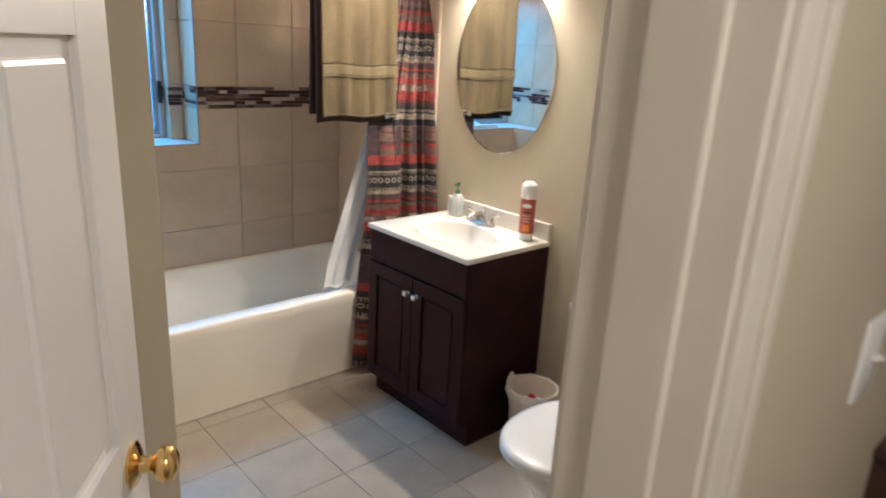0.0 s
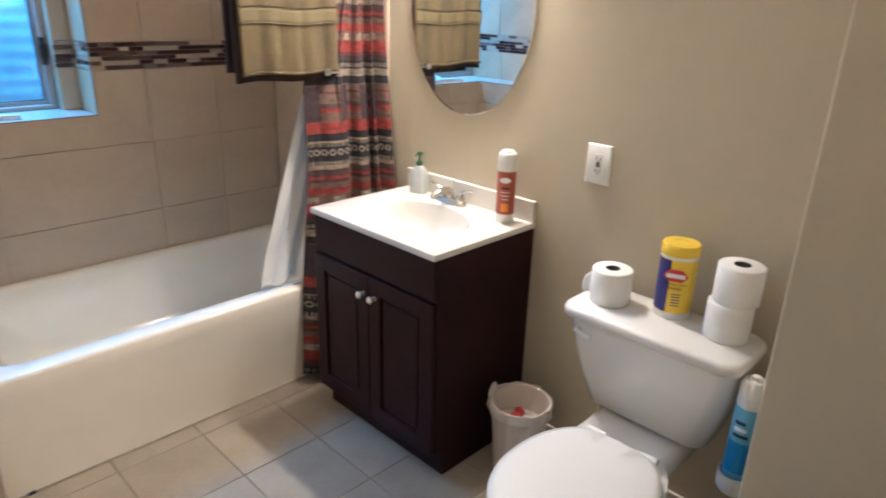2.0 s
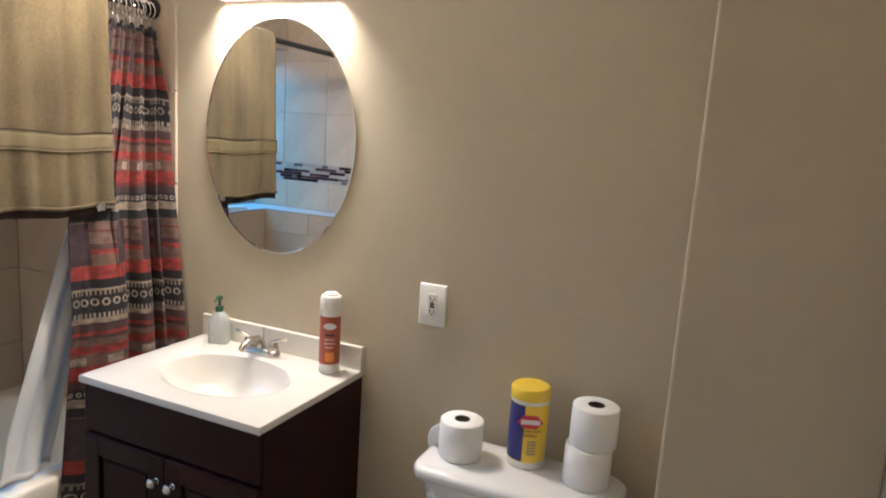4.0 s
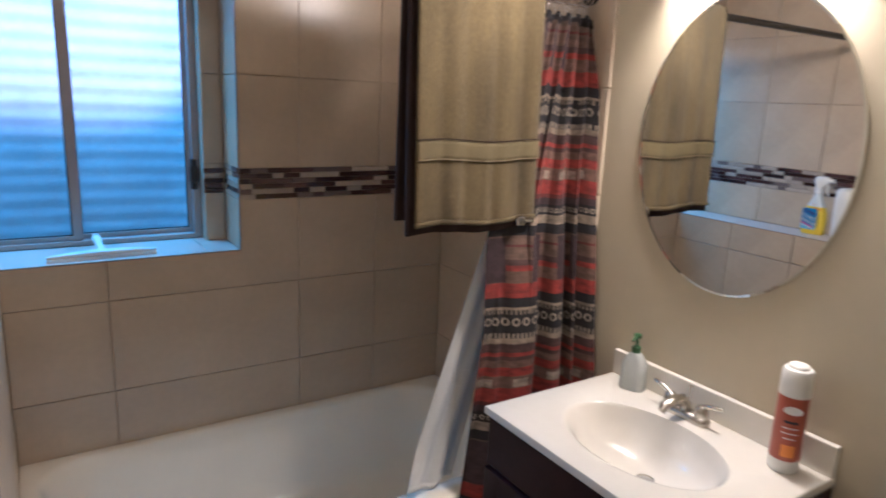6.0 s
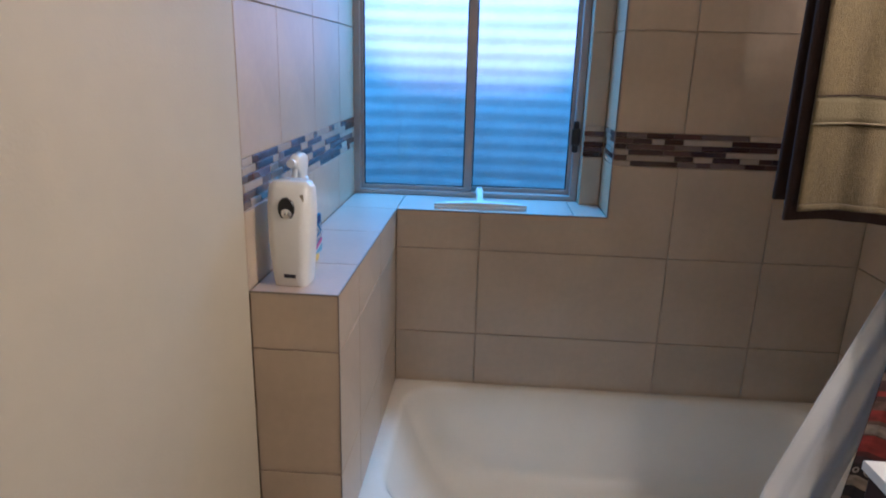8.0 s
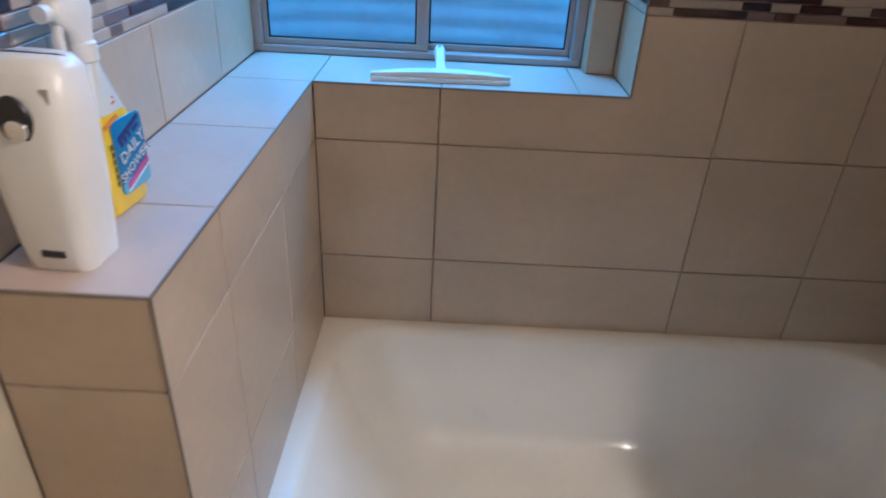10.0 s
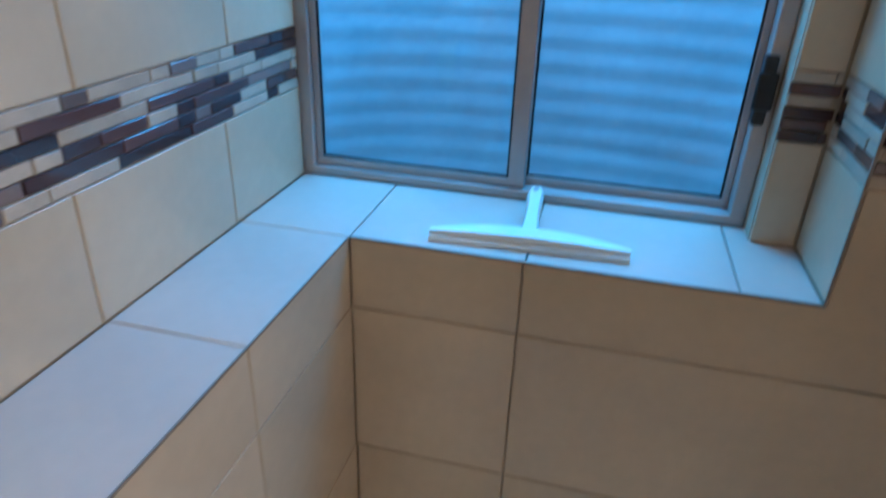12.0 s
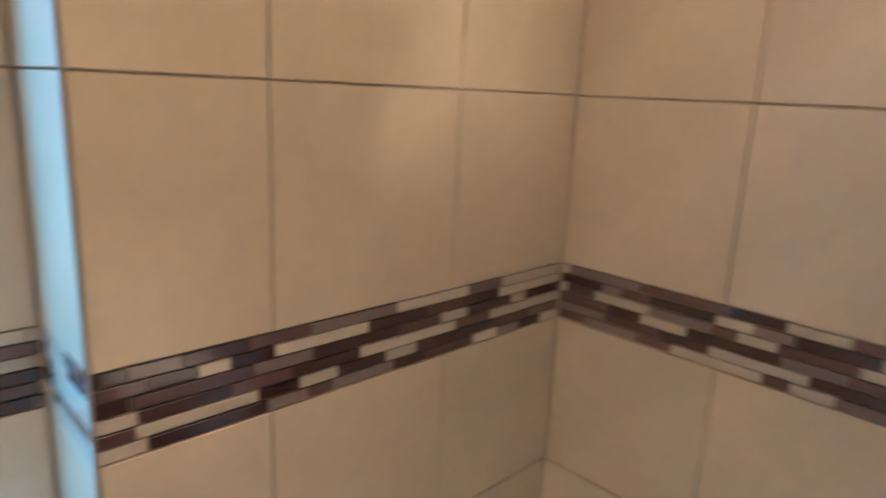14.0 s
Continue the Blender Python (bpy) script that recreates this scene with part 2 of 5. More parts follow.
    dv6 = math_node("MULTIPLY", math_node("SUBTRACT", v, (LOW + 0.029) / PERIOD), PERIOD)
    notch = math_node("MULTIPLY", math_node("LESS_THAN", math_node("ABSOLUTE", dv6), 0.007), math_node("GREATER_THAN", math_node("FRACT", math_node("DIVIDE", sep.outputs[0], 0.014)), 0.45))
    light = math_node("MAXIMUM", math_node("MAXIMUM", ring, tooth), math_node("MAXIMUM", eye, fleck))
    mx = n.new("ShaderNodeMix")
    mx.data_type = "RGBA"
    l.new(light, mx.inputs["Factor"])
    l.new(ramp.outputs[0], mx.inputs["A"])
    mx.inputs["B"].default_value = (0.25, 0.205, 0.155, 1)
    mx2 = n.new("ShaderNodeMix")
    mx2.data_type = "RGBA"
    l.new(dots, mx2.inputs["Factor"])
    l.new(mx.outputs["Result"], mx2.inputs["A"])
    mx2.inputs["B"].default_value = (*mauve, 1)
    mx3 = n.new("ShaderNodeMix")
    mx3.data_type = "RGBA"
    l.new(notch, mx3.inputs["Factor"])
    l.new(mx2.outputs["Result"], mx3.inputs["A"])
    mx3.inputs["B"].default_value = (*black, 1)
    # broken woven blocks
    br = n.new("ShaderNodeTexNoise")
    br.inputs["Scale"].default_value = 1.0
    mp = n.new("ShaderNodeMapping")
    mp.inputs["Scale"].default_value = (26, 55, 1)
    l.new(uv.outputs[0], mp.inputs[0])
    l.new(mp.outputs[0], br.inputs["Vector"])
    vr = n.new("ShaderNodeMapRange")
    vr.inputs["From Min"].default_value, vr.inputs["From Max"].default_value = 0.35, 0.65
    vr.inputs["To Min"].default_value, vr.inputs["To Max"].default_value = 0.62, 1.25
    l.new(br.outputs["Fac"], vr.inputs["Value"])
    hsv = n.new("ShaderNodeHueSaturation")
    l.new(mx3.outputs["Result"], hsv.inputs["Color"])
    l.new(vr.outputs[0], hsv.inputs["Value"])
    l.new(hsv.outputs[0], b.inputs["Base Color"])
    weave = n.new("ShaderNodeTexNoise")
    weave.inputs["Scale"].default_value = 500
    bp = n.new("ShaderNodeBump")
    bp.inputs["Strength"].default_value, bp.inputs["Distance"].default_value = 0.3, 0.002
    l.new(weave.outputs["Fac"], bp.inputs["Height"])
    l.new(bp.outputs[0], b.inputs["Normal"])
    return m


def vinyl_material():
    """Thin white vinyl that lets some light through."""
    m = bpy.data.materials.new("white vinyl curtain liner")
    m.use_nodes = True
    n, l = m.node_tree.nodes, m.node_tree.links
    b = n["Principled BSDF"]
    b.inputs["Roughness"].default_value = 0.3
    nz = n.new("ShaderNodeTexNoise")
    nz.inputs["Scale"].default_value = 9
    ramp = n.new("ShaderNodeValToRGB")
    ramp.color_ramp.elements[0].color, ramp.color_ramp.elements[1].color = (0.90, 0.89, 0.87, 1), (0.95, 0.94, 0.92, 1)
    l.new(nz.outputs["Fac"], ramp.inputs[0])
    l.new(ramp.outputs[0], b.inputs["Base Color"])
    tr = n.new("ShaderNodeBsdfTranslucent")
    l.new(ramp.outputs[0], tr.inputs[0])
    mx = n.new("ShaderNodeMixShader")
    mx.inputs[0].default_value = 0.28
    l.new(b.outputs[0], mx.inputs[1])
    l.new(tr.outputs[0], mx.inputs[2])
    l.new(mx.outputs[0], n["Material Output"].inputs[0])
    return m


M_LINER = vinyl_material()
M_MIRROR = mirror_material()
M_PANE = pane_material("window glass", (0.96, 0.98, 1.0), 0.05)
M_BULB = bulb_material(6.0)
M_CURTAIN = curtain_material()
M_BLACKCLOTH = material("black curtain header", (0.014, 0.011, 0.012), 0.8, var=0.15, scale=30)

# ---------------- mesh helpers ----------------


def mesh_of(bm, name, mat, smooth=False, angle=35):
    bmesh.ops.recalc_face_normals(bm, faces=bm.faces)
    me = bpy.data.meshes.new(name)
    if smooth:
        for f in bm.faces:
            f.smooth = True
        for e in bm.edges:
            if len(e.link_faces) == 2 and e.calc_face_angle(0) > radians(angle):
                e.smooth = False
    bm.to_mesh(me)
    bm.free()
    me.materials.append(mat)
    return me


def part(name, bm, mat, parent=None, label="", smooth=False, angle=35):
    ob = new(name, mesh_of(bm, name, mat, smooth, angle))
    if parent is not None:
        ob.parent = parent
    if label:
        ob["label"] = label
    return ob


def thing(name, x=0, y=0, z=0, rz=0, label="", category="", group="", kind=""):
    ob = new(name)
    ob.empty_display_size = 0.05
    ob.matrix_world = pose(x, y, z, 0, 0, rz)
    return tagged(ob, label, category, group, kind)


def structure(name, bm, mat, label="", smooth=False):
    return tagged(part(name, bm, mat, None, "", smooth), label, "", "", "structure")


def box(x0, x1, y0, y1, z0, z1, bevel=0.0, seg=2):
    bm = bmesh.new()
    bmesh.ops.create_cube(bm, size=1.0)
    for v in bm.verts:
        v.co = Vector((x0 + (v.co.x + 0.5) * (x1 - x0), y0 + (v.co.y + 0.5) * (y1 - y0), z0 + (v.co.z + 0.5) * (z1 - z0)))
    if bevel:
        bmesh.ops.bevel(bm, geom=list(bm.edges), offset=bevel, segments=seg, affect="EDGES", profile=0.5)
    return bm


def joined(*bms):
    out = bmesh.new()
    for b in bms:
        me = bpy.data.meshes.new("tmp")
        b.to_mesh(me)
        b.free()
        out.from_mesh(me)
        bpy.data.meshes.remove(me)
    return out


def moved(bm, m):
    bmesh.ops.transform(bm, matrix=m, verts=bm.verts)
    return bm


def lathe(profile, seg=32):
    """Turns (radius, z) pairs round z."""
    bm = bmesh.new()
    rings = []
    for r, z in profile:
        if r < 1e-5:
            rings.append([bm.verts.new((0, 0, z))])
        else:
            rings.append([bm.verts.new((r * math.cos(2 * math.pi * k / seg), r * math.sin(2 * math.pi * k / seg), z)) for k in range(seg)])
    for a, b in zip(rings, rings[1:]):
        for k in range(seg):
            q = (k + 1) % seg
            if len(a) == 1 and len(b) > 1:
                bm.faces.new((a[0], b[k], b[q]))
            elif len(b) == 1 and len(a) > 1:
                bm.faces.new((a[k], a[q], b[0]))
            elif len(a) > 1:
                bm.faces.new((a[k], a[q], b[q], b[k]))
    return bm


def loft(rings, cap0=True, cap1=True):
    """Skins a stack of closed rings with equal numbers of points."""
    bm = bmesh.new()
    vs = [[bm.verts.new(p) for p in ring] for ring in rings]
    n = len(vs[0])
    for a, b in zip(vs, vs[1:]):
        for k in range(n):
            q = (k + 1) % n
            bm.faces.new((a[k], a[q], b[q], b[k]))
    if cap0:
        bm.faces.new(list(reversed(vs[0])))
    if cap1:
        bm.faces.new(vs[-1])
    return bm


def rounded(x0, x1, y0, y1, r, z, per=8):
    """A ring: a rectangle with round corners."""
    pts = []
    for cx, cy, a0 in ((x1 - r, y1 - r, 0), (x0 + r, y1 - r, 90), (x0 + r, y0 + r, 180), (x1 - r, y0 + r, 270)):
        for k in range(per + 1):
            a = radians(a0 + 90 * k / per)
            pts.append((cx + r * math.cos(a), cy + r * math.sin(a), z))
    return pts


def oval(cx, cy, rx, ry, z, n=40, power=2.0):
    pts = []
    for k in range(n):
        a = 2 * math.pi * k / n
        c, s = math.cos(a), math.sin(a)
        pts.append((cx + rx * math.copysign(abs(c) ** (2 / power), c), cy + ry * math.copysign(abs(s) ** (2 / power), s), z))
    return pts


def tube(points, radius, seg=12):
    """A round bar along points."""
    pts = [Vector(p) for p in points]
    rings = []
    side = None
    for i, p in enumerate(pts):
        d = (pts[min(i + 1, len(pts) - 1)] - pts[max(i - 1, 0)]).normalized()
        if side is None:
            side = d.orthogonal().normalized()
        side = (side - d * side.dot(d)).normalized()
        up = d.cross(side)
        r = radius[i] if isinstance(radius, (list, tuple)) else radius
        rings.append([p + side * r * math.cos(2 * math.pi * k / seg) + up * r * math.sin(2 * math.pi * k / seg) for k in range(seg)])
    return loft(rings)


def sheet(fn, nu, nv, uvs=None):
    """A grid of points fn(s, t) for s, t in 0..1, with uv in metres from uvs(s, t)."""
    bm = bmesh.new()
    layer = bm.loops.layers.uv.new("UVMap")
    grid = [[bm.verts.new(fn(i / nu, j / nv)) for j in range(nv + 1)] for i in range(nu + 1)]
    for i in range(nu):
        for j in range(nv):
            f = bm.faces.new((grid[i][j], grid[i + 1][j], grid[i + 1][j + 1], grid[i][j + 1]))
            if uvs:
                for loop, (a, b) in zip(f.loops, ((i, j), (i + 1, j), (i + 1, j + 1), (i, j + 1))):
                    loop[layer].uv = uvs(a / nu, b / nv)
    return bm


def solid_sheet(name, bm, mat, parent, thick, label="", subdiv=0):
    ob = part(name, bm, mat, parent, label, smooth=True, angle=80)
    s = ob.modifiers.new("thickness", "SOLIDIFY")
    s.thickness, s.offset = thick, 0
    return ob


def text_on(name, words, size, mat, parent, m, wrap=0.0, label=""):
    """Letters as a thin mesh, at the pose m; wrap: the radius of a round body to bend them on."""
    cu = bpy.data.curves.new(name, "FONT")
    cu.body, cu.size, cu.align_x, cu.align_y, cu.extrude, cu.resolution_u = words, size, "CENTER", "CENTER", 0.0003, 2
    tmp = bpy.data.objects.new(name, cu)
    scene.collection.objects.link(tmp)
    me = bpy.data.meshes.new_from_object(tmp.evaluated_get(bpy.context.evaluated_depsgraph_get()))
    bpy.data.objects.remove(tmp)
    if wrap:
        for v in me.vertices:
            a, r = v.co.x / wrap, wrap + v.co.z
            v.co = Vector((r * math.sin(a), v.co.y, r * math.cos(a) - wrap))
    me.transform(m)
    me.materials.append(mat)
    ob = new(name, me)
    ob.parent = parent
    if label:
        ob["label"] = label
    return ob


def arc_patch(r, a0, a1, z0, z1, seg=16):
    """A thin curved label on a round body, angles in degrees."""
    bm = bmesh.new()
    lo, hi = [], []
    for k in range(seg + 1):
        a = radians(a0 + (a1 - a0) * k / seg)
        lo.append(bm.verts.new((r * math.cos(a), r * math.sin(a), z0)))
        hi.append(bm.verts.new((r * math.cos(a), r * math.sin(a), z1)))
    for k in range(seg):
        bm.faces.new((lo[k], lo[k + 1], hi[k + 1], hi[k]))
    return bm


# ---------------- the shell ----------------
XL, YLEDGE, XTUB, ZSILL = -1.715, -0.858, -1.523, 1.010
YW = 0.246            # inner face of the window frame
TILE_Z = [0.38, 0.572, 0.878, 1.183, 1.290, 1.598, 1.910, 2.222]
CEIL = 2.30
FL = -0.04            # the bathroom floor
LEND = -2.07          # where the painted side wall turns away to the door
YB, YH = -2.898, -3.045   # bathroom and hall faces of the door wall
JR, JL = -1.59, -2.222    # the door opening

floor = structure("floor", box(-2.75, 0.15, -2.97, 0.32, FL - 0.06, FL - 0.006), M_FGROUT, "cream stone tiles with brown grout joints")
structure("floor_hall", box(-3.6, 0.6, -4.6, -2.97, FL - 0.06, FL - 0.002), M_CARPET, "brown carpet of the hall")
structure("ceiling", box(-3.6, 0.6, -4.6, 0.32, CEIL, CEIL + 0.05), M_CEIL, "plain white ceiling")
wall_window = structure("wall_window", joined(
    box(-2.02, 0.15, 0.006, 0.32, FL, ZSILL - 0.008), box(-0.814, 0.15, 0.006, 0.32, ZSILL - 0.008, CEIL),
    box(-2.02, -0.814, 0.006, 0.32, 1.97, CEIL), box(-0.893, -0.814, 0.196, 0.345, ZSILL - 0.008, 1.97)), M_GROUT, "beige tiled wall round the bathtub window")
wall_mirror = structure("wall_mirror", box(0.0, 0.15, -2.72, -0.83, FL, CEIL), M_WALL, "beige painted wall behind the vanity and toilet")
wall_tub_end = structure("wall_tub_end", box(0.006, 0.15, -0.83, 0.006, FL, CEIL), M_GROUT, "beige tiled wall at the foot of the bathtub")
wall_ledge_side = structure("wall_ledge_side", box(-2.02, XL - 0.006, YLEDGE, 0.32, FL, CEIL), M_GROUT, "beige tiled wall above the ledge")
structure("wall_side", box(-1.85, XL, LEND, YLEDGE, FL, CEIL, 0.004), M_WALL, "plain cream painted wall")
structure("wall_door_recess", box(-2.75, -1.85, LEND, LEND + 0.12, FL, CEIL), M_WALL, "cream painted wall behind the open door")
structure("wall_recess_end", box(-2.75, -2.63, YB, LEND, FL, CEIL), M_WALL, "cream painted wall of the door recess")
structure("wall_toilet_side", box(-0.358, 0.0, YB, -2.525, FL, CEIL, 0.006), M_WALL, "cream painted stub wall beside the toilet")
wall_door = structure("wall_door", joined(
    box(JR + 0.02, -0.235, YH, YB, FL, CEIL), box(-2.75, JL - 0.02, YH, YB, FL, CEIL), box(JL - 0.02, JR + 0.02, YH, YB, 2.05, CEIL)), M_WALL, "cream painted wall with the door opening")
structure("wall_hall_east", box(0.5, 0.6, -4.6, YH, FL, CEIL), M_WALL, "beige hall wall")
structure("wall_hall_west", box(-3.6, -3.5, -4.6, YH, FL, CEIL), M_WALL, "beige hall wall")
structure("wall_hall_south", box(-3.6, 0.6, -4.6, -4.5, FL, CEIL), M_WALL, "beige hall wall")
structure("wall_hall_north", joined(box(-0.235, 0.5, YH, YB, FL, CEIL), box(-3.5, -2.75, YH, YB, FL, CEIL)), M_WALL, "beige hall wall")

# door frame: jambs, stops, casings on both sides
structure("door_jamb_latch", box(JR, JR + 0.02, YH - 0.004, YB + 0.004, FL, 2.05, 0.003), M_TRIM, "cream painted door jamb")
structure("door_jamb_hinge", box(JL - 0.02, JL, YH - 0.004, YB + 0.004, FL, 2.05, 0.003), M_TRIM, "cream painted door jamb")
structure("door_head", box(JL, JR, YH - 0.004, YB + 0.004, 2.03, 2.05, 0.003), M_TRIM, "cream painted door head")
structure("door_stop", box(JR - 0.012, JR, YH + 0.035, YB - 0.042, FL, 2.03, 0.004), M_TRIM, "cream painted door stop strip")
for nm, x0, x1 in (("casing_latch", JR + 0.006, JR + 0.066), ("casing_hinge", JL - 0.066, JL - 0.006)):
    structure(nm, joined(box(x0, x1, YH - 0.014, YH, FL, 2.05, 0.004), box(x0 + 0.036, x1 - 0.004, YH - 0.02, YH - 0.012, FL, 2.05, 0.003)), M_TRIM, "cream painted moulded door casing")
    structure(nm + "_inside", joined(box(x0, x1, YB, YB + 0.013, FL, 2.05, 0.004)), M_TRIM, "cream painted door casing")
structure("baseboard", joined(box(-0.012, -0.0005, -2.525, -1.62, FL, FL + 0.075, 0.003), box(-0.370, -0.0125, -2.525, -2.513, FL, FL + 0.075, 0.003),
          box(XL, XL + 0.012, LEND, YLEDGE - 0.001, FL, FL + 0.08, 0.003)), M_TRIM, "low cream painted baseboard")

# ---------------- bathtub ----------------


def bathtub():
    t = thing("bathtub", -0.76, -0.39, 0, label="white enamelled alcove bathtub with a plain apron", category="bathtub")
    x0, x1, y0, y1, z = XTUB - 0.010, 0.010, -0.785, 0.010, 0.38
    o = Vector((-0.76, -0.39, 0))

    def ring(a, b, c, d, r, zz):
        return [Vector(p) - o for p in rounded(a, b, c, d, r, zz, 10)]
    rings = [ring(x0, x1, y0 + 0.003, y1, 0.004, FL + 0.002), ring(x0, x1, y0 + 0.002, y1, 0.004, z - 0.06), ring(x0, x1, y0, y1, 0.006, z - 0.012), ring(x0 + 0.004, x1 - 0.004, y0 + 0.004, y1 - 0.004, 0.008, z - 0.003),
             ring(x0 + 0.014, x1 - 0.014, y0 + 0.014, y1 - 0.012, 0.014, z), ring(x0 + 0.05, x1 - 0.07, y0 + 0.075, y1 - 0.035, 0.13, z),
             ring(x0 + 0.06, x1 - 0.08, y0 + 0.085, y1 - 0.045, 0.13, z - 0.006), ring(x0 + 0.068, x1 - 0.086, y0 + 0.092, y1 - 0.052, 0.13, z - 0.02),
             ring(x0 + 0.13, x1 - 0.11, y0 + 0.115, y1 - 0.075, 0.14, z - 0.16), ring(x0 + 0.21, x1 - 0.13, y0 + 0.135, y1 - 0.095, 0.14, z - 0.28),
             ring(x0 + 0.27, x1 - 0.17, y0 + 0.18, y1 - 0.14, 0.12, z - 0.325), ring(x0 + 0.36, x1 - 0.25, y0 + 0.25, y1 - 0.21, 0.08, z - 0.332)]
    part("basin", loft(rings, cap0=False), M_ENAMEL, t, smooth=True, angle=50)
    part("caulk_chip", moved(box(x0 + 0.075, x0 + 0.098, y0 - 0.006, y0 + 0.006, FL + 0.001, FL + 0.009, 0.003), Matrix.Translation(-o)), M_INK, t, "dark chip in the caulk")
    part("caulk_bead", moved(box(x0 + 0.012, x1 - 0.012, y0 - 0.003, y0 + 0.006, FL + 0.001, FL + 0.006, 0.002), Matrix.Translation(-o)), M_FGROUT, t, "dull caulk bead at the floor")
    part("drain", moved(lathe([(0, 0.004), (0.02, 0.004), (0.03, 0.002), (0.032, 0)], 24), pose(0.45, 0.01, z - 0.331)), M_CHROME, t, "chrome drain cover", smooth=True)
    return t


bathtub()

# ledge core: a low wall at the head of the bathtub
ledge = structure("wall_ledge", box(XL - 0.006, XTUB - 0.006, YLEDGE + 0.008, 0.006, FL, ZSILL - 0.008), M_GROUT, "low tiled wall with a ledge top")

# ---------------- window and window well ----------------


def window_unit():
    w = tagged(new("window_1"), "sliding window with bronze aluminium frame and two clear panes", "window", "", "structure")
    w.matrix_world = pose(-1.30, 0.22, ZSILL)
    o = pose(1.30, -0.22, -ZSILL)
    z0, z1, x0, x1 = ZSILL, 1.969, XL - 0.004, -0.8935
    part("window_frame", moved(joined(box(x0, x1, YW, YW + 0.062, z0, z0 + 0.018, 0.003), box(x0, x1, YW, YW + 0.062, z1 - 0.03, z1, 0.003),
         box(x0, x0 + 0.026, YW, YW + 0.062, z0 + 0.016, z1 - 0.028, 0.003), box(x1 - 0.026, x1, YW, YW + 0.062, z0 + 0.016, z1 - 0.028, 0.003)), o), M_ALU, w)
    for nm, a, b, y in (("sash", x0 + 0.026, -1.280, YW + 0.012), ("sash", -1.310, x1 - 0.026, YW + 0.036)):
        s = part(nm, moved(joined(box(a, b, y, y + 0.02, z0 + 0.018, z0 + 0.034, 0.002), box(a, b, y, y + 0.02, z1 - 0.05, z1 - 0.03, 0.002),
                 box(a, a + (0.03 if a > -1.4 else 0.012), y, y + 0.02, z0 + 0.032, z1 - 0.048, 0.002), box(b - (0.03 if b < -1.2 else 0.012), b, y, y + 0.02, z0 + 0.032, z1 - 0.048, 0.002)), o), M_ALU, w)
        part("gasket", moved(joined(box(a + 0.010, b - 0.010, y + 0.004, y + 0.0075, z0 + 0.033, z0 + 0.038), box(b - (0.034 if b < -1.2 else 0.016), b - (0.029 if b < -1.2 else 0.011), y + 0.004, y + 0.0075, z0 + 0.036, z1 - 0.052), box(a + (0.029 if a > -1.4 else 0.011), a + (0.034 if a > -1.4 else 0.016), y + 0.004, y + 0.0075, z0 + 0.036, z1 - 0.052)), o), M_BLACK, s, "dark rubber gasket")
        p = part("pane", moved(box(a + 0.006, b - 0.006, y + 0.008, y + 0.012, z0 + 0.03, z1 - 0.044), o), M_PANE, s, "clear glass pane")
        p.visible_shadow = False
    part("latch", moved(joined(box(-0.925, -0.905, YW - 0.01, YW + 0.014, 1.19, 1.30, 0.004), box(-0.93, -0.9, YW - 0.014, YW - 0.004, 1.215, 1.275, 0.004)), o), M_BLACK, w, "black plastic latch")
    return w


window_unit()


def window_well():
    """A half-round corrugated steel well in the ground outside."""
    R, cx, cy, z0, z1 = 0.58, -1.30, 0.35, 0.66, 2.16
    def at(s, t):
        a = math.pi * s
        z = z0 + (z1 - z0) * t
        r = R + 0.0013 * math.sin(2 * math.pi * z / 0.0675)
        ca, sa = math.cos(a), math.sin(a)
        return (cx + r * math.copysign(abs(ca) ** 0.6, ca) * 1.22, cy + r * abs(sa) ** 0.6 * 1.05, z)
    ob = solid_sheet("window_well", sheet(at, 48, 140), M_STEEL, None, 0.004)
    tagged(ob, "half-round corrugated galvanised steel window well", "window well", "", "structure")
    structure("well_bed", moved(box(-2.06, -0.54, 0.322, 0.97, 0.60, 0.72), pose(0, 0, 0)), M_GRAVEL, "gravel bed of the window well")
    bm = bmesh.new()
    n = 48
    inner = [bm.verts.new((cx + 0.6 * 1.22 * math.copysign(abs(math.cos(math.pi * k / n)) ** 0.6, math.cos(math.pi * k / n)), cy + 0.6 * 1.05 * abs(math.sin(math.pi * k / n)) ** 0.6, 2.08)) for k in range(n + 1)]
    outer = [bm.verts.new((cx + 400 * math.cos(math.pi * k / n), cy + 400 * math.sin(math.pi * k / n), 2.08)) for k in range(n + 1)]
    for k in range(n):
        bm.faces.new((inner[k], outer[k], outer[k + 1], inner[k + 1]))
    structure("ground", bm, M_LAWN, "dry lawn outside the house")
    # unseen wall; its top is placed to cast the shadow edge in the well
    structure("house_wall_outside", joined(box(-6, -2.02, 0.32, 0.328, 0, 2.44), box(-0.58, 5, 0.32, 0.328, 0, 2.44), box(-2.02, -0.58, 0.32, 0.328, 1.985, 2.44)), M_STUCCO, "unseen pale stucco outside wall of the house, its height set to shade the window well")


window_well()

# thin dark metal trims on the tile edges
structure("tile_trim_ledge", joined(box(XTUB - 0.002, XTUB + 0.0006, YLEDGE - 0.001, 0.0, ZSILL - 0.003, ZSILL + 0.0008), box(XL, XTUB - 0.002, YLEDGE - 0.001, YLEDGE + 0.002, ZSILL - 0.003, ZSILL + 0.0008),
          box(XTUB - 0.002, XTUB + 0.0006, YLEDGE - 0.001, YLEDGE + 0.002, FL, ZSILL - 0.003)), M_EDGE, "thin dark metal trim on the ledge edges")
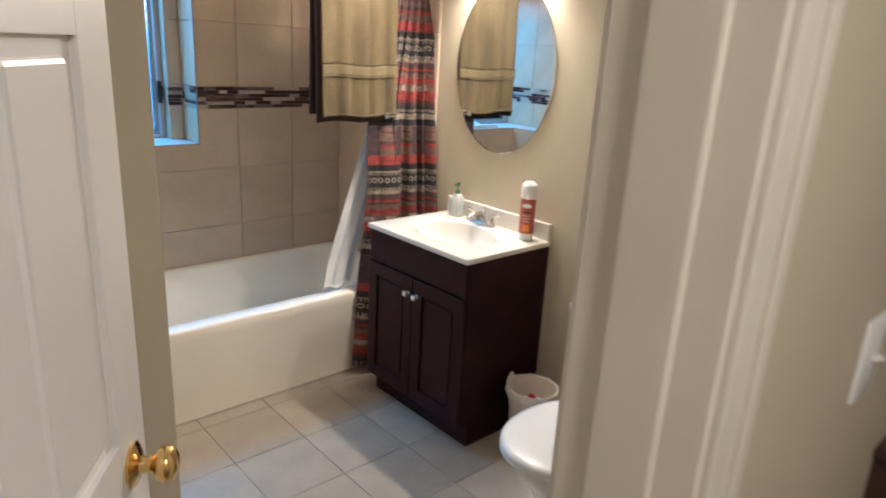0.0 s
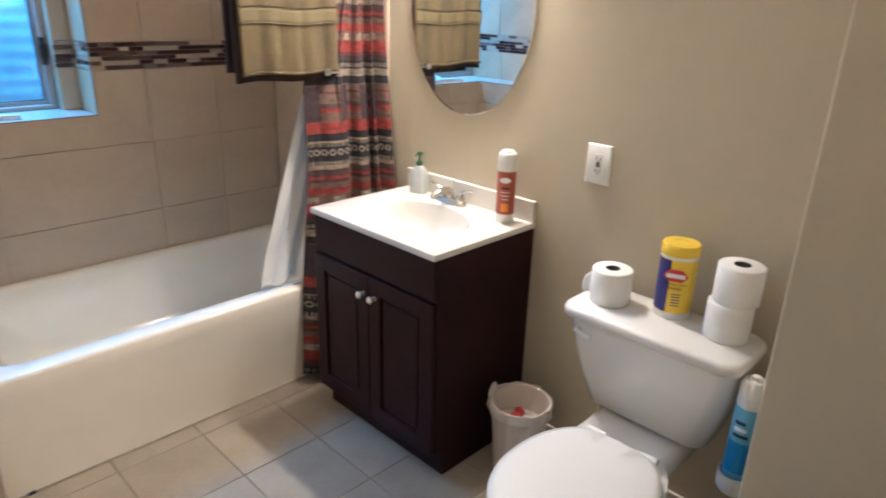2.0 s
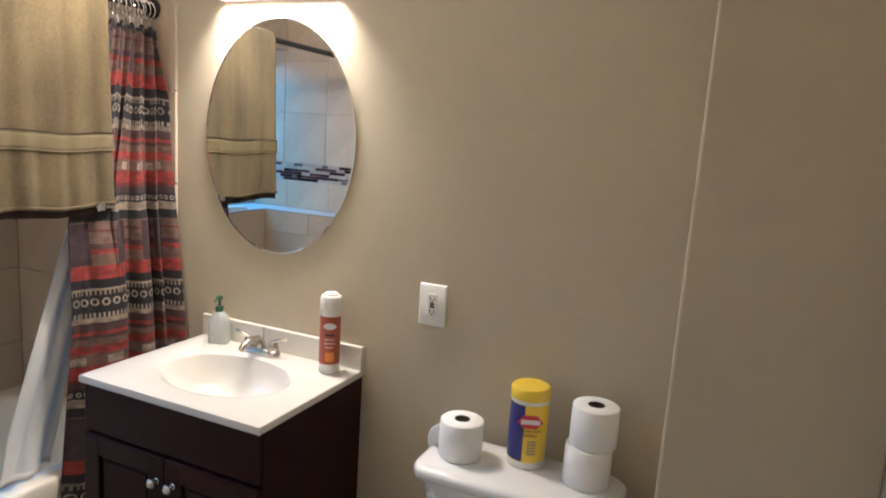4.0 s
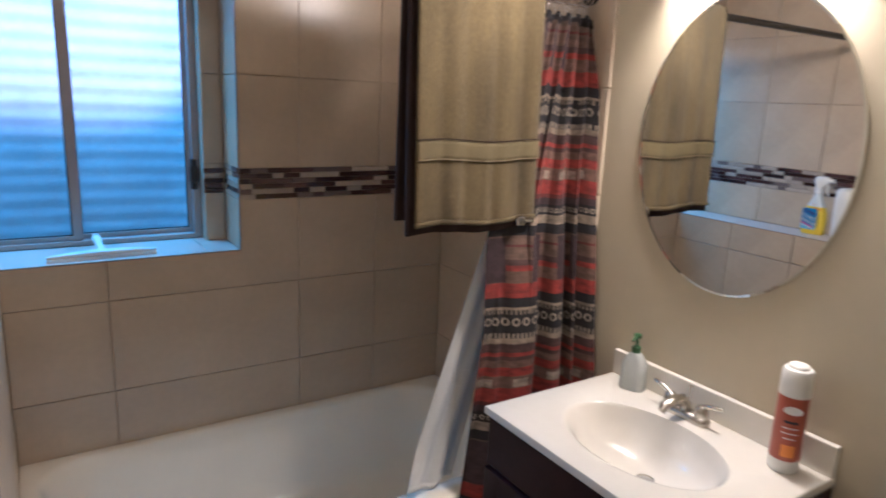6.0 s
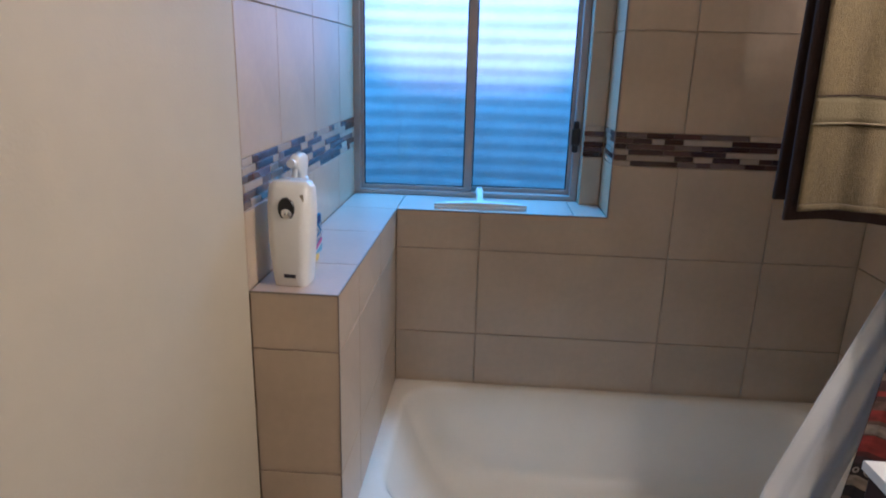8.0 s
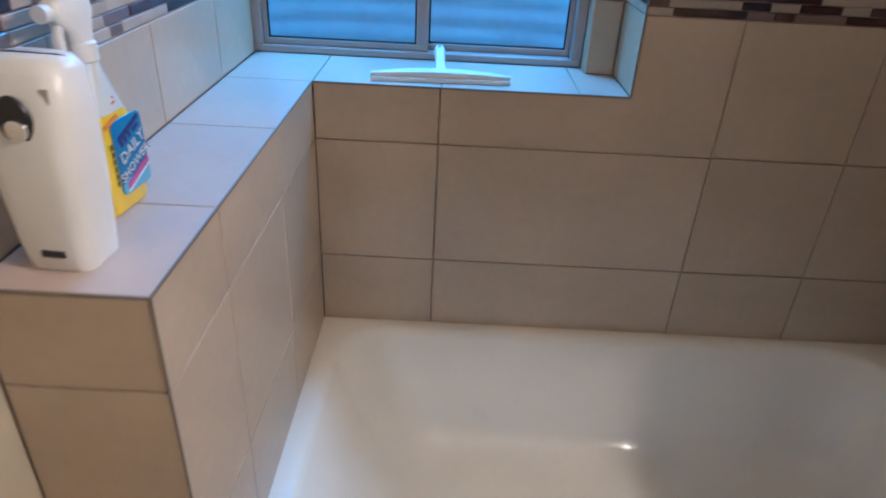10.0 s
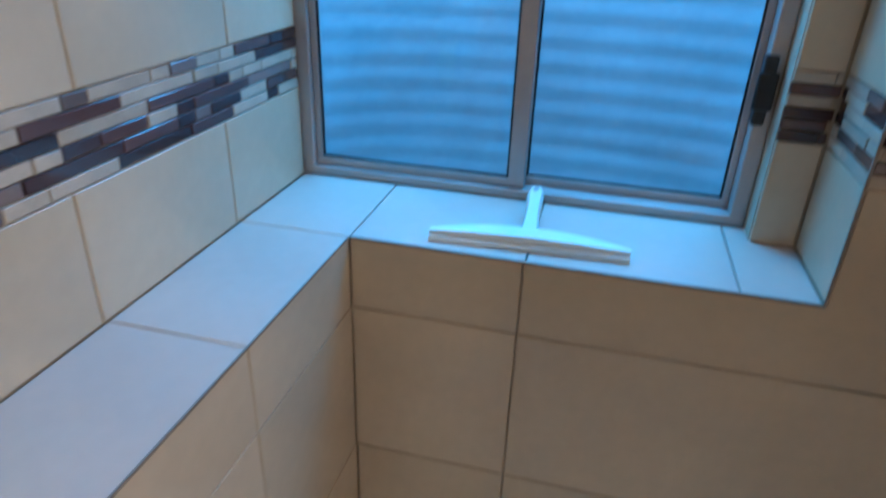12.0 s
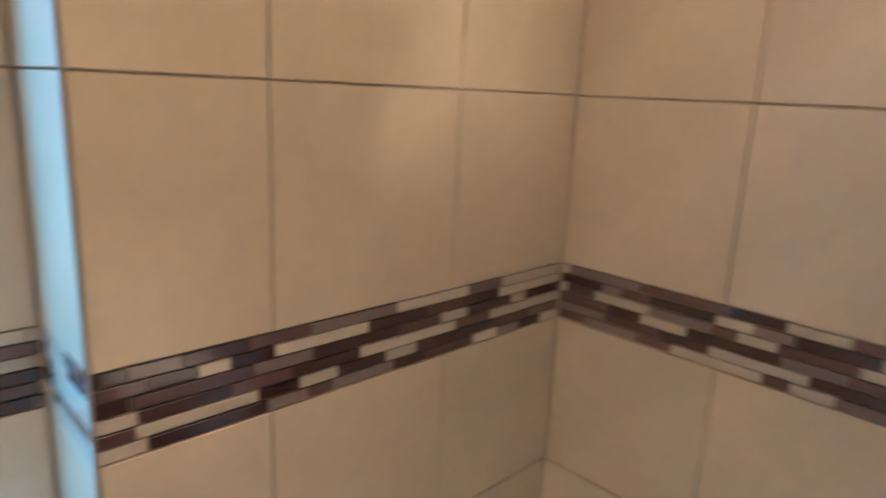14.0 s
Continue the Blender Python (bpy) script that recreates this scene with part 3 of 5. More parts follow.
structure("tile_trim_sill", joined(box(XTUB + 0.001, -0.8205, -0.001, 0.003, ZSILL - 0.004, ZSILL + 0.0008), box(-0.8235, -0.8195, -0.001, 0.003, ZSILL + 0.0008, 1.965)), M_EDGE, "thin dark metal trim round the window reveal")

# ---------------- vanity, basin, mirror, lamp ----------------
VY, VTOP = -1.310, 0.785


def vanity():
    t = thing("vanity_cabinet", -0.23, VY, 0, label="dark espresso wooden vanity cabinet with two panelled doors", category="cabinet")
    o = pose(0.23, 1.333, 0)
    y0, y1, xf = -1.646, -1.022, -0.462
    for a in (y0, y1 - 0.016):
        part("side_panel", moved(joined(box(xf, -0.004, a, a + 0.016, 0.062, 0.764), box(xf + 0.042, -0.004, a, a + 0.016, FL, 0.062)), o), M_ESPRESSO, t)
    part("bottom_panel", moved(box(xf + 0.004, -0.016, y0 + 0.0165, y1 - 0.0165, 0.0655, 0.08), o), M_ESPRESSO, t)
    part("back_panel", moved(box(-0.014, -0.006, y0 + 0.0165, y1 - 0.0165, 0.07, 0.762), o), M_ESPRESSO, t)
    part("front_rail", moved(box(xf, xf + 0.016, y0 + 0.0165, y1 - 0.0165, 0.606, 0.764, 0.001), o), M_ESPRESSO, t)
    part("toe_kick", moved(box(xf + 0.042, xf + 0.057, y0 + 0.016, y1 - 0.016, FL, 0.065), o), M_ESPRESSO, t)
    part("false_drawer_front", moved(box(xf - 0.012, xf, y0 + 0.002, y1 - 0.002, 0.622, 0.762, 0.004), o), M_ESPRESSO, t)
    for a, b, knob in ((y0 + 0.002, -1.3345, -1.362), (-1.3315, y1 - 0.002, -1.304)):
        z0, z1, w = 0.066, 0.616, 0.058
        d = part("door", moved(joined(box(xf - 0.018, xf - 0.001, a, a + w, z0, z1, 0.003), box(xf - 0.018, xf - 0.001, b - w, b, z0, z1, 0.003),
                 box(xf - 0.018, xf - 0.001, a + w - 0.002, b - w + 0.002, z0, z0 + w, 0.003), box(xf - 0.018, xf - 0.001, a + w - 0.002, b - w + 0.002, z1 - w, z1, 0.003)), o), M_ESPRESSO, t)
        part("panel", moved(joined(box(xf - 0.008, xf - 0.001, a + w - 0.004, b - w + 0.004, z0 + w - 0.004, z1 - w + 0.004), box(xf - 0.0125, xf - 0.006, a + w + 0.012, b - w - 0.012, z0 + w + 0.012, z1 - w - 0.012, 0.004)), o), M_ESPRESSO, d)
        part("knob", moved(lathe([(0.0, 0.026), (0.008, 0.0255), (0.0135, 0.021), (0.0145, 0.017), (0.011, 0.011), (0.006, 0.008), (0.006, 0.002), (0.009, 0.0)], 20), o @ pose(xf - 0.018, knob, 0.545, 0, -90, 0)), M_CHROME, d, "small chrome knob", smooth=True)
    return t


vanity()


def bathroom_sink():
    t = thing("bathroom_sink", -0.2425, VY, VTOP - 0.02, label="white cultured marble vanity top with moulded oval basin", category="sink")
    o = pose(0.2425, 1.333, -0.783)
    x0, x1, y0, y1, z = -0.485, -0.003, -1.650, -1.017, 0.803
    cx, cy, n = -0.262, -1.333, 48
    outer = []
    for k in range(n):
        a = 2 * math.pi * k / n
        c, s = math.cos(a), math.sin(a)
        f = min((x1 - cx) / c if c > 1e-6 else ((x0 - cx) / c if c < -1e-6 else 1e9), (y1 - cy) / s if s > 1e-6 else ((y0 - cy) / s if s < -1e-6 else 1e9))
        outer.append([cx + f * c, cy + f * s])
    for corner in ((x0, y0), (x0, y1), (x1, y0), (x1, y1)):
        k = min(range(n), key=lambda q: (outer[q][0] - corner[0]) ** 2 + (outer[q][1] - corner[1]) ** 2)
        outer[k] = list(corner)

    def ins(d, zz):
        return [(min(max(p[0], x0 + d), x1 - d), min(max(p[1], y0 + d), y1 - d), zz) for p in outer]
    rings = [ins(0.0, 0.783), ins(0, z - 0.004), ins(0.0015, z - 0.001), ins(0.005, z)]
    for i, (rx, ry, zz) in enumerate(((0.152, 0.218, z), (0.146, 0.212, z - 0.002), (0.139, 0.204, z - 0.009), (0.128, 0.188, z - 0.035), (0.112, 0.162, z - 0.075), (0.085, 0.122, z - 0.100), (0.05, 0.07, z - 0.114), (0.022, 0.022, z - 0.118))):
        rings.append(oval(cx - 0.004 + 0.0055 * i, cy, rx, ry, zz, n))
    part("basin", moved(loft(rings, cap0=False), o), M_MARBLE, t, smooth=True, angle=40)
    part("backsplash", moved(box(-0.021, -0.003, y0, y1, z - 0.001, 0.877, 0.003), o), M_MARBLE, t)
    part("drain", moved(lathe([(0, 0.004), (0.015, 0.004), (0.019, 0.002), (0.023, 0.003), (0.024, 0.0)], 24), o @ pose(cx + 0.0345, cy, z - 0.117)), M_CHROME, t, "chrome drain stopper", smooth=True)
    part("overflow", moved(lathe([(0, 0.001), (0.006, 0.001), (0.007, 0)], 14), o @ pose(cx - 0.124, cy, z - 0.04, 0, 68, 0)), M_BLACK, t)
    return t


bathroom_sink()


def faucet():
    t = thing("faucet", -0.062, VY + 0.03, VTOP, label="brushed nickel two-handle basin faucet", category="faucet")
    t.scale = (0.84, 0.86, 0.88)
    part("base_plate", loft([rounded(-0.026, 0.026, -0.082, 0.082, 0.025, 0.0005), rounded(-0.026, 0.026, -0.082, 0.082, 0.025, 0.012), rounded(-0.02, 0.02, -0.076, 0.076, 0.0195, 0.022)]), M_NICKEL, t, smooth=True, angle=60)
    part("spout", tube([(0, 0, 0.015), (-0.004, 0, 0.04), (-0.022, 0, 0.058), (-0.06, 0, 0.062), (-0.098, 0, 0.052), (-0.112, 0, 0.04)], [0.019, 0.018, 0.0165, 0.0145, 0.012, 0.011], 16), M_NICKEL, t, smooth=True, angle=60)
    part("pop_up_rod", joined(tube([(0.012, 0, 0.05), (0.014, 0, 0.085)], 0.003, 8), moved(lathe([(0, 0.006), (0.005, 0.004), (0.006, 0), (0.004, -0.005), (0, -0.006)], 12), pose(0.014, 0, 0.088))), M_NICKEL, t, smooth=True)
    for s in (-1, 1):
        h = part("handle", moved(lathe([(0.021, 0.014), (0.0205, 0.03), (0.017, 0.048), (0.011, 0.055), (0, 0.057)], 20), pose(0, 0.055 * s, 0)), M_NICKEL, t, smooth=True, angle=60)
        part("lever", tube([(0.0, 0.055 * s, 0.05), (-0.006, 0.075 * s, 0.062), (-0.004, 0.105 * s, 0.068), (0, 0.118 * s, 0.068)], [0.008, 0.007, 0.0065, 0.005], 12), M_NICKEL, h, smooth=True, angle=60)
    return t


faucet()


def oval_mirror():
    t = thing("oval_mirror", -0.006, -1.279, 1.465, label="oval wall mirror without a frame", category="mirror")

    def ring(ry, rz, x):
        return [(x, ry * math.cos(2 * math.pi * k / 96), rz * math.sin(2 * math.pi * k / 96)) for k in range(96)]
    part("glass", loft([ring(0.286, 0.363, 0.0045), ring(0.286, 0.363, 0.0005), ring(0.2805, 0.3575, -0.0004)]), M_MIRROR, t, smooth=True, angle=0.1)
    return t


oval_mirror()


M_HOOD = material("smoked nickel", (0.30, 0.28, 0.27), 0.35, 1.0, var=0.04)
M_SILVER = material("satin silver metal", (0.80, 0.78, 0.78), 0.3, 1.0, var=0.03)


def vanity_lamp():
    """A bar lamp over the mirror: a metal hood, open below, with three bulbs in it."""
    t = thing("vanity_lamp", 0, -1.279, 1.876, label="brushed nickel bar lamp over the mirror, lit", category="lamp")
    w, d = 0.212, 0.10
    part("back_plate", box(-0.012, -0.0005, -w, w, 0.0, 0.15, 0.003), M_SILVER, t)
    # the dividers between the bulbs are unseen, added to cut the sideways light
    part("hood", joined(box(-d, -0.012, -w, w, 0.145, 0.15, 0.001), box(-d, -d + 0.004, -w, w, 0.0, 0.024, 0.001),
         box(-0.076, -0.012, -w, -w + 0.004, 0.0, 0.146, 0.001), box(-0.076, -0.012, w - 0.004, w, 0.0, 0.146, 0.001),
         box(-d + 0.004, -0.076, -w, -w + 0.004, 0.0, 0.024), box(-d + 0.004, -0.076, w - 0.004, w, 0.0, 0.024),
         box(-0.070, -0.012, -0.082, -0.078, 0.004, 0.146), box(-0.070, -0.012, 0.078, 0.082, 0.004, 0.146)), M_HOOD, t)
    for y in (-0.16, 0.0, 0.16):
        s = part("socket", moved(lathe([(0.018, 0), (0.018, 0.03), (0.013, 0.032)], 16), pose(-0.052, y, 0.101)), M_WHITEP, t)
        b = part("bulb", moved(lathe([(0, -0.038), (0.014, -0.035), (0.025, -0.022), (0.028, -0.006), (0.024, 0.012), (0.014, 0.028), (0.012, 0.036)], 20), pose(-0.052, y, 0.082)), M_BULB, s, "lit warm bulb", smooth=True)
        b.visible_shadow = False
        lp = new("bulb_light", bpy.data.lights.new("bulb_light", "POINT"))
        lp.data.energy, lp.data.color, lp.data.shadow_soft_size = BULB_POWER, (1.0, 0.725, 0.445), 0.035
        lp.matrix_world = pose(-0.052, -1.279 + y, 1.958)
    return t


vanity_lamp()


def wall_plate(name, m, label, device):
    t = new(name)
    t.matrix_world = m
    tagged(t, label, "outlet" if device == "outlet" else "switch")
    part("plate", loft([rounded(-0.043, 0.043, -0.062, 0.062, 0.004, 0.0005), rounded(-0.043, 0.043, -0.062, 0.062, 0.004, 0.003), rounded(-0.039, 0.039, -0.058, 0.058, 0.004, 0.0062)]), M_WHITEP, t, smooth=True, angle=60)
    if device == "outlet":
        part("socket_face", box(-0.0165, 0.0165, -0.033, 0.033, 0.0055, 0.0075, 0.001), M_WHITEP, t)
        part("test_buttons", joined(box(-0.006, 0.006, 0.001, 0.007, 0.0074, 0.0088), box(-0.006, 0.006, -0.007, -0.001, 0.0074, 0.0088)), M_BLACK, t, "black test buttons")
        for z in (0.019, -0.019):
            part("slots", joined(box(-0.008, -0.0055, z - 0.004, z + 0.005, 0.0074, 0.0079), box(0.0055, 0.008, z - 0.004, z + 0.004, 0.0074, 0.0079), box(-0.002, 0.002, z - 0.01, z - 0.006, 0.0074, 0.0079)), M_BLACK, t)
    else:
        part("toggle", joined(box(-0.005, 0.005, -0.012, 0.012, 0.006, 0.0075), moved(box(-0.0035, 0.0035, -0.004, 0.004, 0, 0.014, 0.001), pose(0, 0, 0.006, -25, 0, 0))), M_WHITEP, t)
    for z in ((0.046, -0.046) if device == "outlet" else (0.03, -0.03)):
        part("screw", moved(lathe([(0, 0.0012), (0.003, 0.0008), (0.0033, 0)], 10), pose(0, z, 0.006)), M_WHITEP, t)
    return t


wall_plate("wall_outlet", Matrix(((0, 0, -1, -0.0005), (-1, 0, 0, -1.845), (0, 1, 0, 1.026), (0, 0, 0, 1))), "white wall outlet with test buttons on the painted wall", "outlet")
wall_plate("light_switch", Matrix(((1, 0, 0, -1.095), (0, 0, -1, YH - 0.0005), (0, 1, 0, 1.145), (0, 0, 0, 1))), "white toggle light switch on the hall wall", "switch")

# ---------------- toilet and what stands on and beside it ----------------
TY, TLID = -2.185, 0.675


def toilet():
    t = thing("toilet", -0.30, TY, 0, label="white two-piece toilet with closed lid", category="toilet")
    o = pose(0.30, -TY, 0)

    def tank_ring(z, half, depth, r=0.045):
        pts = rounded(-0.045 - depth, -0.045, TY - half, TY + half, r, z, 6)
        return [(x - 0.018 * (1 - ((y - TY) / half) ** 2) * (1 if x < -0.045 - depth * 0.5 else 0), y, zz) for x, y, zz in pts]
    part("tank", moved(loft([tank_ring(0.345, 0.165, 0.13), tank_ring(0.362, 0.185, 0.15), tank_ring(0.452, 0.212, 0.172), tank_ring(0.542, 0.235, 0.19), tank_ring(0.636, 0.246, 0.20)]), o), M_CHINA, t, smooth=True, angle=60)
    part("tank_lid", moved(loft([tank_ring(0.637, 0.250, 0.205), tank_ring(0.643, 0.260, 0.219), tank_ring(0.662, 0.261, 0.222), tank_ring(0.672, 0.256, 0.216), tank_ring(TLID, 0.248, 0.206)]), o), M_CHINA, t, smooth=True, angle=60)
    part("flush_lever", moved(joined(tube([(-0.250, TY + 0.198, 0.607), (-0.262, TY + 0.198, 0.607)], 0.009, 12), tube([(-0.264, TY + 0.202, 0.607), (-0.268, TY + 0.178, 0.604), (-0.269, TY + 0.148, 0.599)], [0.005, 0.0055, 0.006], 10)), o), M_WHITEP, t, "white plastic flush lever", smooth=True)

    o = o @ pose(0, 0, FL)

    def bowl(z, xc, rx, ry, p=2.2):
        return oval(xc, TY - 0.022, rx, ry, z, 40, p)

    def flat_back(ring):
        return [(min(x, -0.338), y, z) for x, y, z in ring]
    part("bowl", moved(loft([bowl(0.0, -0.40, 0.235, 0.115, 2.8), bowl(0.02, -0.40, 0.235, 0.115, 2.8), bowl(0.05, -0.405, 0.215, 0.10, 2.6), bowl(0.14, -0.42, 0.20, 0.105), bowl(0.24, -0.455, 0.225, 0.14), bowl(0.32, -0.49, 0.255, 0.172), bowl(0.365, -0.505, 0.265, 0.182), bowl(0.378, -0.505, 0.262, 0.18)]), o), M_CHINA, t, smooth=True, angle=60)
    part("tank_shelf", moved(box(-0.36, -0.05, TY - 0.135, TY + 0.135, 0.30, 0.384, 0.025, 3), o), M_CHINA, t, smooth=True)
    part("seat", moved(loft([flat_back(bowl(0.379, -0.548, 0.238, 0.186)), flat_back(bowl(0.383, -0.548, 0.243, 0.191)), flat_back(bowl(0.394, -0.548, 0.242, 0.19)), flat_back(bowl(0.398, -0.548, 0.236, 0.184))]), o), M_SEAT, t, smooth=True, angle=60)
    part("seat_lid", moved(loft([flat_back(bowl(0.3985, -0.548, 0.236, 0.183)), flat_back(bowl(0.402, -0.548, 0.243, 0.19)), flat_back(bowl(0.411, -0.548, 0.241, 0.188)), flat_back(bowl(0.417, -0.548, 0.222, 0.17)), flat_back(bowl(0.419, -0.548, 0.15, 0.11))]), o), M_SEAT, t, smooth=True, angle=70)
    for s in (-1, 1):
        part("hinge", moved(tube([(-0.325, TY - 0.022 + 0.05 * s, 0.401), (-0.325, TY - 0.022 + 0.105 * s, 0.401)], 0.0125, 12), o), M_SEAT, t, smooth=True)
        part("bolt_cap", moved(lathe([(0.014, 0), (0.013, 0.012), (0.007, 0.018), (0, 0.019)], 16), o @ pose(-0.37, TY + 0.105 * s, 0.02)), M_SEAT, t, smooth=True)
    part("supply_hose", moved(tube([(-0.10, TY + 0.17, 0.40), (-0.09, TY + 0.19, 0.25), (-0.05, TY + 0.20, 0.17), (-0.012, TY + 0.20, 0.16)], 0.006, 8), o), M_NICKEL, t, smooth=True)
    return t


toilet()


def paper_roll(x, y, z, tilt=0, flap=False, label="white toilet paper roll standing on the toilet tank"):
    t = thing("toilet_paper_roll", x, y, z, tilt, label=label, category="toilet paper", group="toilet paper rolls")
    part("paper", lathe([(0.021, 0.0), (0.054, 0.0), (0.0575, 0.003), (0.058, 0.05), (0.0575, 0.099), (0.054, 0.102), (0.021, 0.102), (0.0205, 0.06), (0.021, 0.0)], 48), M_PAPER, t, smooth=True, angle=50)
    part("core", lathe([(0.0203, 0.001), (0.0203, 0.1025), (0.0188, 0.1025), (0.0188, 0.001), (0.0203, 0.001)], 32), M_CARD, t, "grey cardboard core", smooth=True)
    if flap:
        solid_sheet("loose_sheet", sheet(lambda s, q: (0.03 + 0.02 * s - 0.015 * q, 0.046 + 0.035 * s + 0.01 * math.sin(3 * q), 0.012 + 0.075 * q - 0.035 * s), 8, 8), M_PAPER, t, 0.0006)
    return t


paper_roll(-0.150, -2.018, TLID, 20, True)
paper_roll(-0.115, -2.345, TLID, 70)
paper_roll(-0.110, -2.352, TLID + 0.1025, 130, label="white toilet paper roll stacked on another roll")


def wipes_tub():
    t = thing("wipes_canister", -0.090, -2.180, TLID, 0, label="yellow and navy plastic wipes canister with yellow lid", category="canister")
    t.scale = (1.10, 1.10, 0.97)
    body = part("body", lathe([(0, 0.0), (0.042, 0.0), (0.045, 0.004), (0.045, 0.185), (0.042, 0.19), (0, 0.19)], 40), M_YELLOW, t, smooth=True, angle=50)
    part("base_band", lathe([(0.0452, 0.001), (0.0456, 0.003), (0.0456, 0.018), (0.0452, 0.02)], 40), M_WHITEP, body, "white base band", smooth=True)
    part("neck_band", lathe([(0.0452, 0.178), (0.0455, 0.180), (0.0455, 0.19), (0.045, 0.192)], 40), M_WHITEP, body, smooth=True)
    part("lid", lathe([(0.0462, 0.188), (0.047, 0.192), (0.0465, 0.213), (0.043, 0.219), (0.02, 0.22), (0.018, 0.217), (0, 0.217)], 40), M_YELLOW, t, "yellow ribbed lid", smooth=True, angle=50)
    part("navy_label", arc_patch(0.0458, 100, 183, 0.022, 0.177), M_NAVY, body, "navy label panel")
    part("badge", moved(loft([[(0, 0.030 * math.cos(2 * math.pi * k / 6), 0.021 * math.sin(2 * math.pi * k / 6)) for k in range(6)], [(-0.0012, 0.028 * math.cos(2 * math.pi * k / 6), 0.019 * math.sin(2 * math.pi * k / 6)) for k in range(6)]]), Matrix.Rotation(radians(21), 4, "Z") @ pose(-0.0462, 0, 0.135)), M_PRINTR, body, "red badge")
    part("badge_bar", moved(box(-0.0012, 0, -0.022, 0.022, -0.006, 0.006), Matrix.Rotation(radians(21), 4, "Z") @ pose(-0.0474, 0, 0.135)), M_PRINTW, body)
    face = Matrix.Rotation(radians(21), 4, "Z") @ Matrix(((0, 0, -1, -0.0459), (-1, 0, 0, 0), (0, 1, 0, 0.108), (0, 0, 0, 1)))
    text_on("print", "DISINFECTING", 0.0085, M_INK, body, face, 0.0459)
    text_on("print", "WIPES", 0.013, M_INK, body, face @ pose(0, -0.012, 0), 0.0459)
    for k in range(5):
        part("small_print", moved(arc_patch(0.0459, 196, 222, 0, 0.0028), pose(0, 0, 0.078 - 0.0085 * k)), M_NAVY, body)
    return t


wipes_tub()


def starch_can():
    t = thing("spray_can", -0.072, -1.545, VTOP, 0, label="rust-red spray can with white cap on the vanity top", category="spray can")
    b = part("body", lathe([(0, 0.0), (0.029, 0.0), (0.0315, 0.003), (0.031, 0.008), (0.031, 0.03), (0.0312, 0.0302)], 36), M_WHITEP, t, "white base of the can", smooth=True, angle=50)
    part("label", lathe([(0.0312, 0.03), (0.0314, 0.032), (0.0314, 0.172), (0.031, 0.176)], 36), M_RUST, t, "rust-red label", smooth=True)
    part("cap", lathe([(0.0312, 0.176), (0.032, 0.178), (0.0318, 0.228), (0.0285, 0.235), (0.0215, 0.2365), (0.0205, 0.2425), (0.018, 0.244), (0, 0.2445)], 36), M_WHITEP, t, "white cap", smooth=True, angle=50)
    part("badge", moved(loft([[(0, 0.019 * math.cos(2 * math.pi * k / 24), 0.0095 * math.sin(2 * math.pi * k / 24)) for k in range(24)], [(-0.001, 0.0185 * math.cos(2 * math.pi * k / 24), 0.009 * math.sin(2 * math.pi * k / 24)) for k in range(24)]]), Matrix.Rotation(radians(32), 4, "Z") @ pose(-0.0318, 0, 0.148)), M_PRINTW, t, "pale oval badge")
    for k, (w, h) in enumerate(((26, 0.006), (30, 0.0022), (30, 0.0022), (22, 0.0022))):
        part("print", moved(arc_patch(0.0317, 212 - w, 212 + w, 0, h), pose(0, 0, 0.118 - 0.012 * k)), M_PRINTW if k else M_INK, t)
    part("print_block", arc_patch(0.0317, 190, 240, 0.04, 0.068), M_ORANGE, t)
    return t


starch_can()


def soap_bottle():
    t = thing("soap_dispenser", -0.052, -1.098, VTOP, 20, label="pale grey plastic soap bottle with green pump", category="soap bottle")
    t.scale = (0.92, 0.9, 1.0)
    part("bottle", loft([rounded(-0.026, 0.026, -0.036, 0.036, 0.018, 0.0), rounded(-0.028, 0.028, -0.038, 0.038, 0.02, 0.006), rounded(-0.027, 0.027, -0.037, 0.037, 0.02, 0.075), rounded(-0.018, 0.018, -0.022, 0.022, 0.015, 0.098), rounded(-0.013, 0.013, -0.013, 0.013, 0.0125, 0.108)]), material("frosted soap plastic", (0.46, 0.48, 0.46), 0.18, var=0.08, scale=14, coat=0.3), t, smooth=True, angle=60)
    p = part("pump", lathe([(0.0145, 0.106), (0.0145, 0.122), (0.008, 0.125), (0.0045, 0.127), (0.0045, 0.146), (0.011, 0.148), (0.012, 0.158), (0, 0.161)], 20), M_GREEN, t, "green plastic pump", smooth=True)
    part("nozzle", tube([(0, 0, 0.153), (-0.025, 0.0, 0.153), (-0.036, 0, 0.147)], [0.006, 0.005, 0.004], 10), M_GREEN, p, smooth=True)
    return t


soap_bottle()


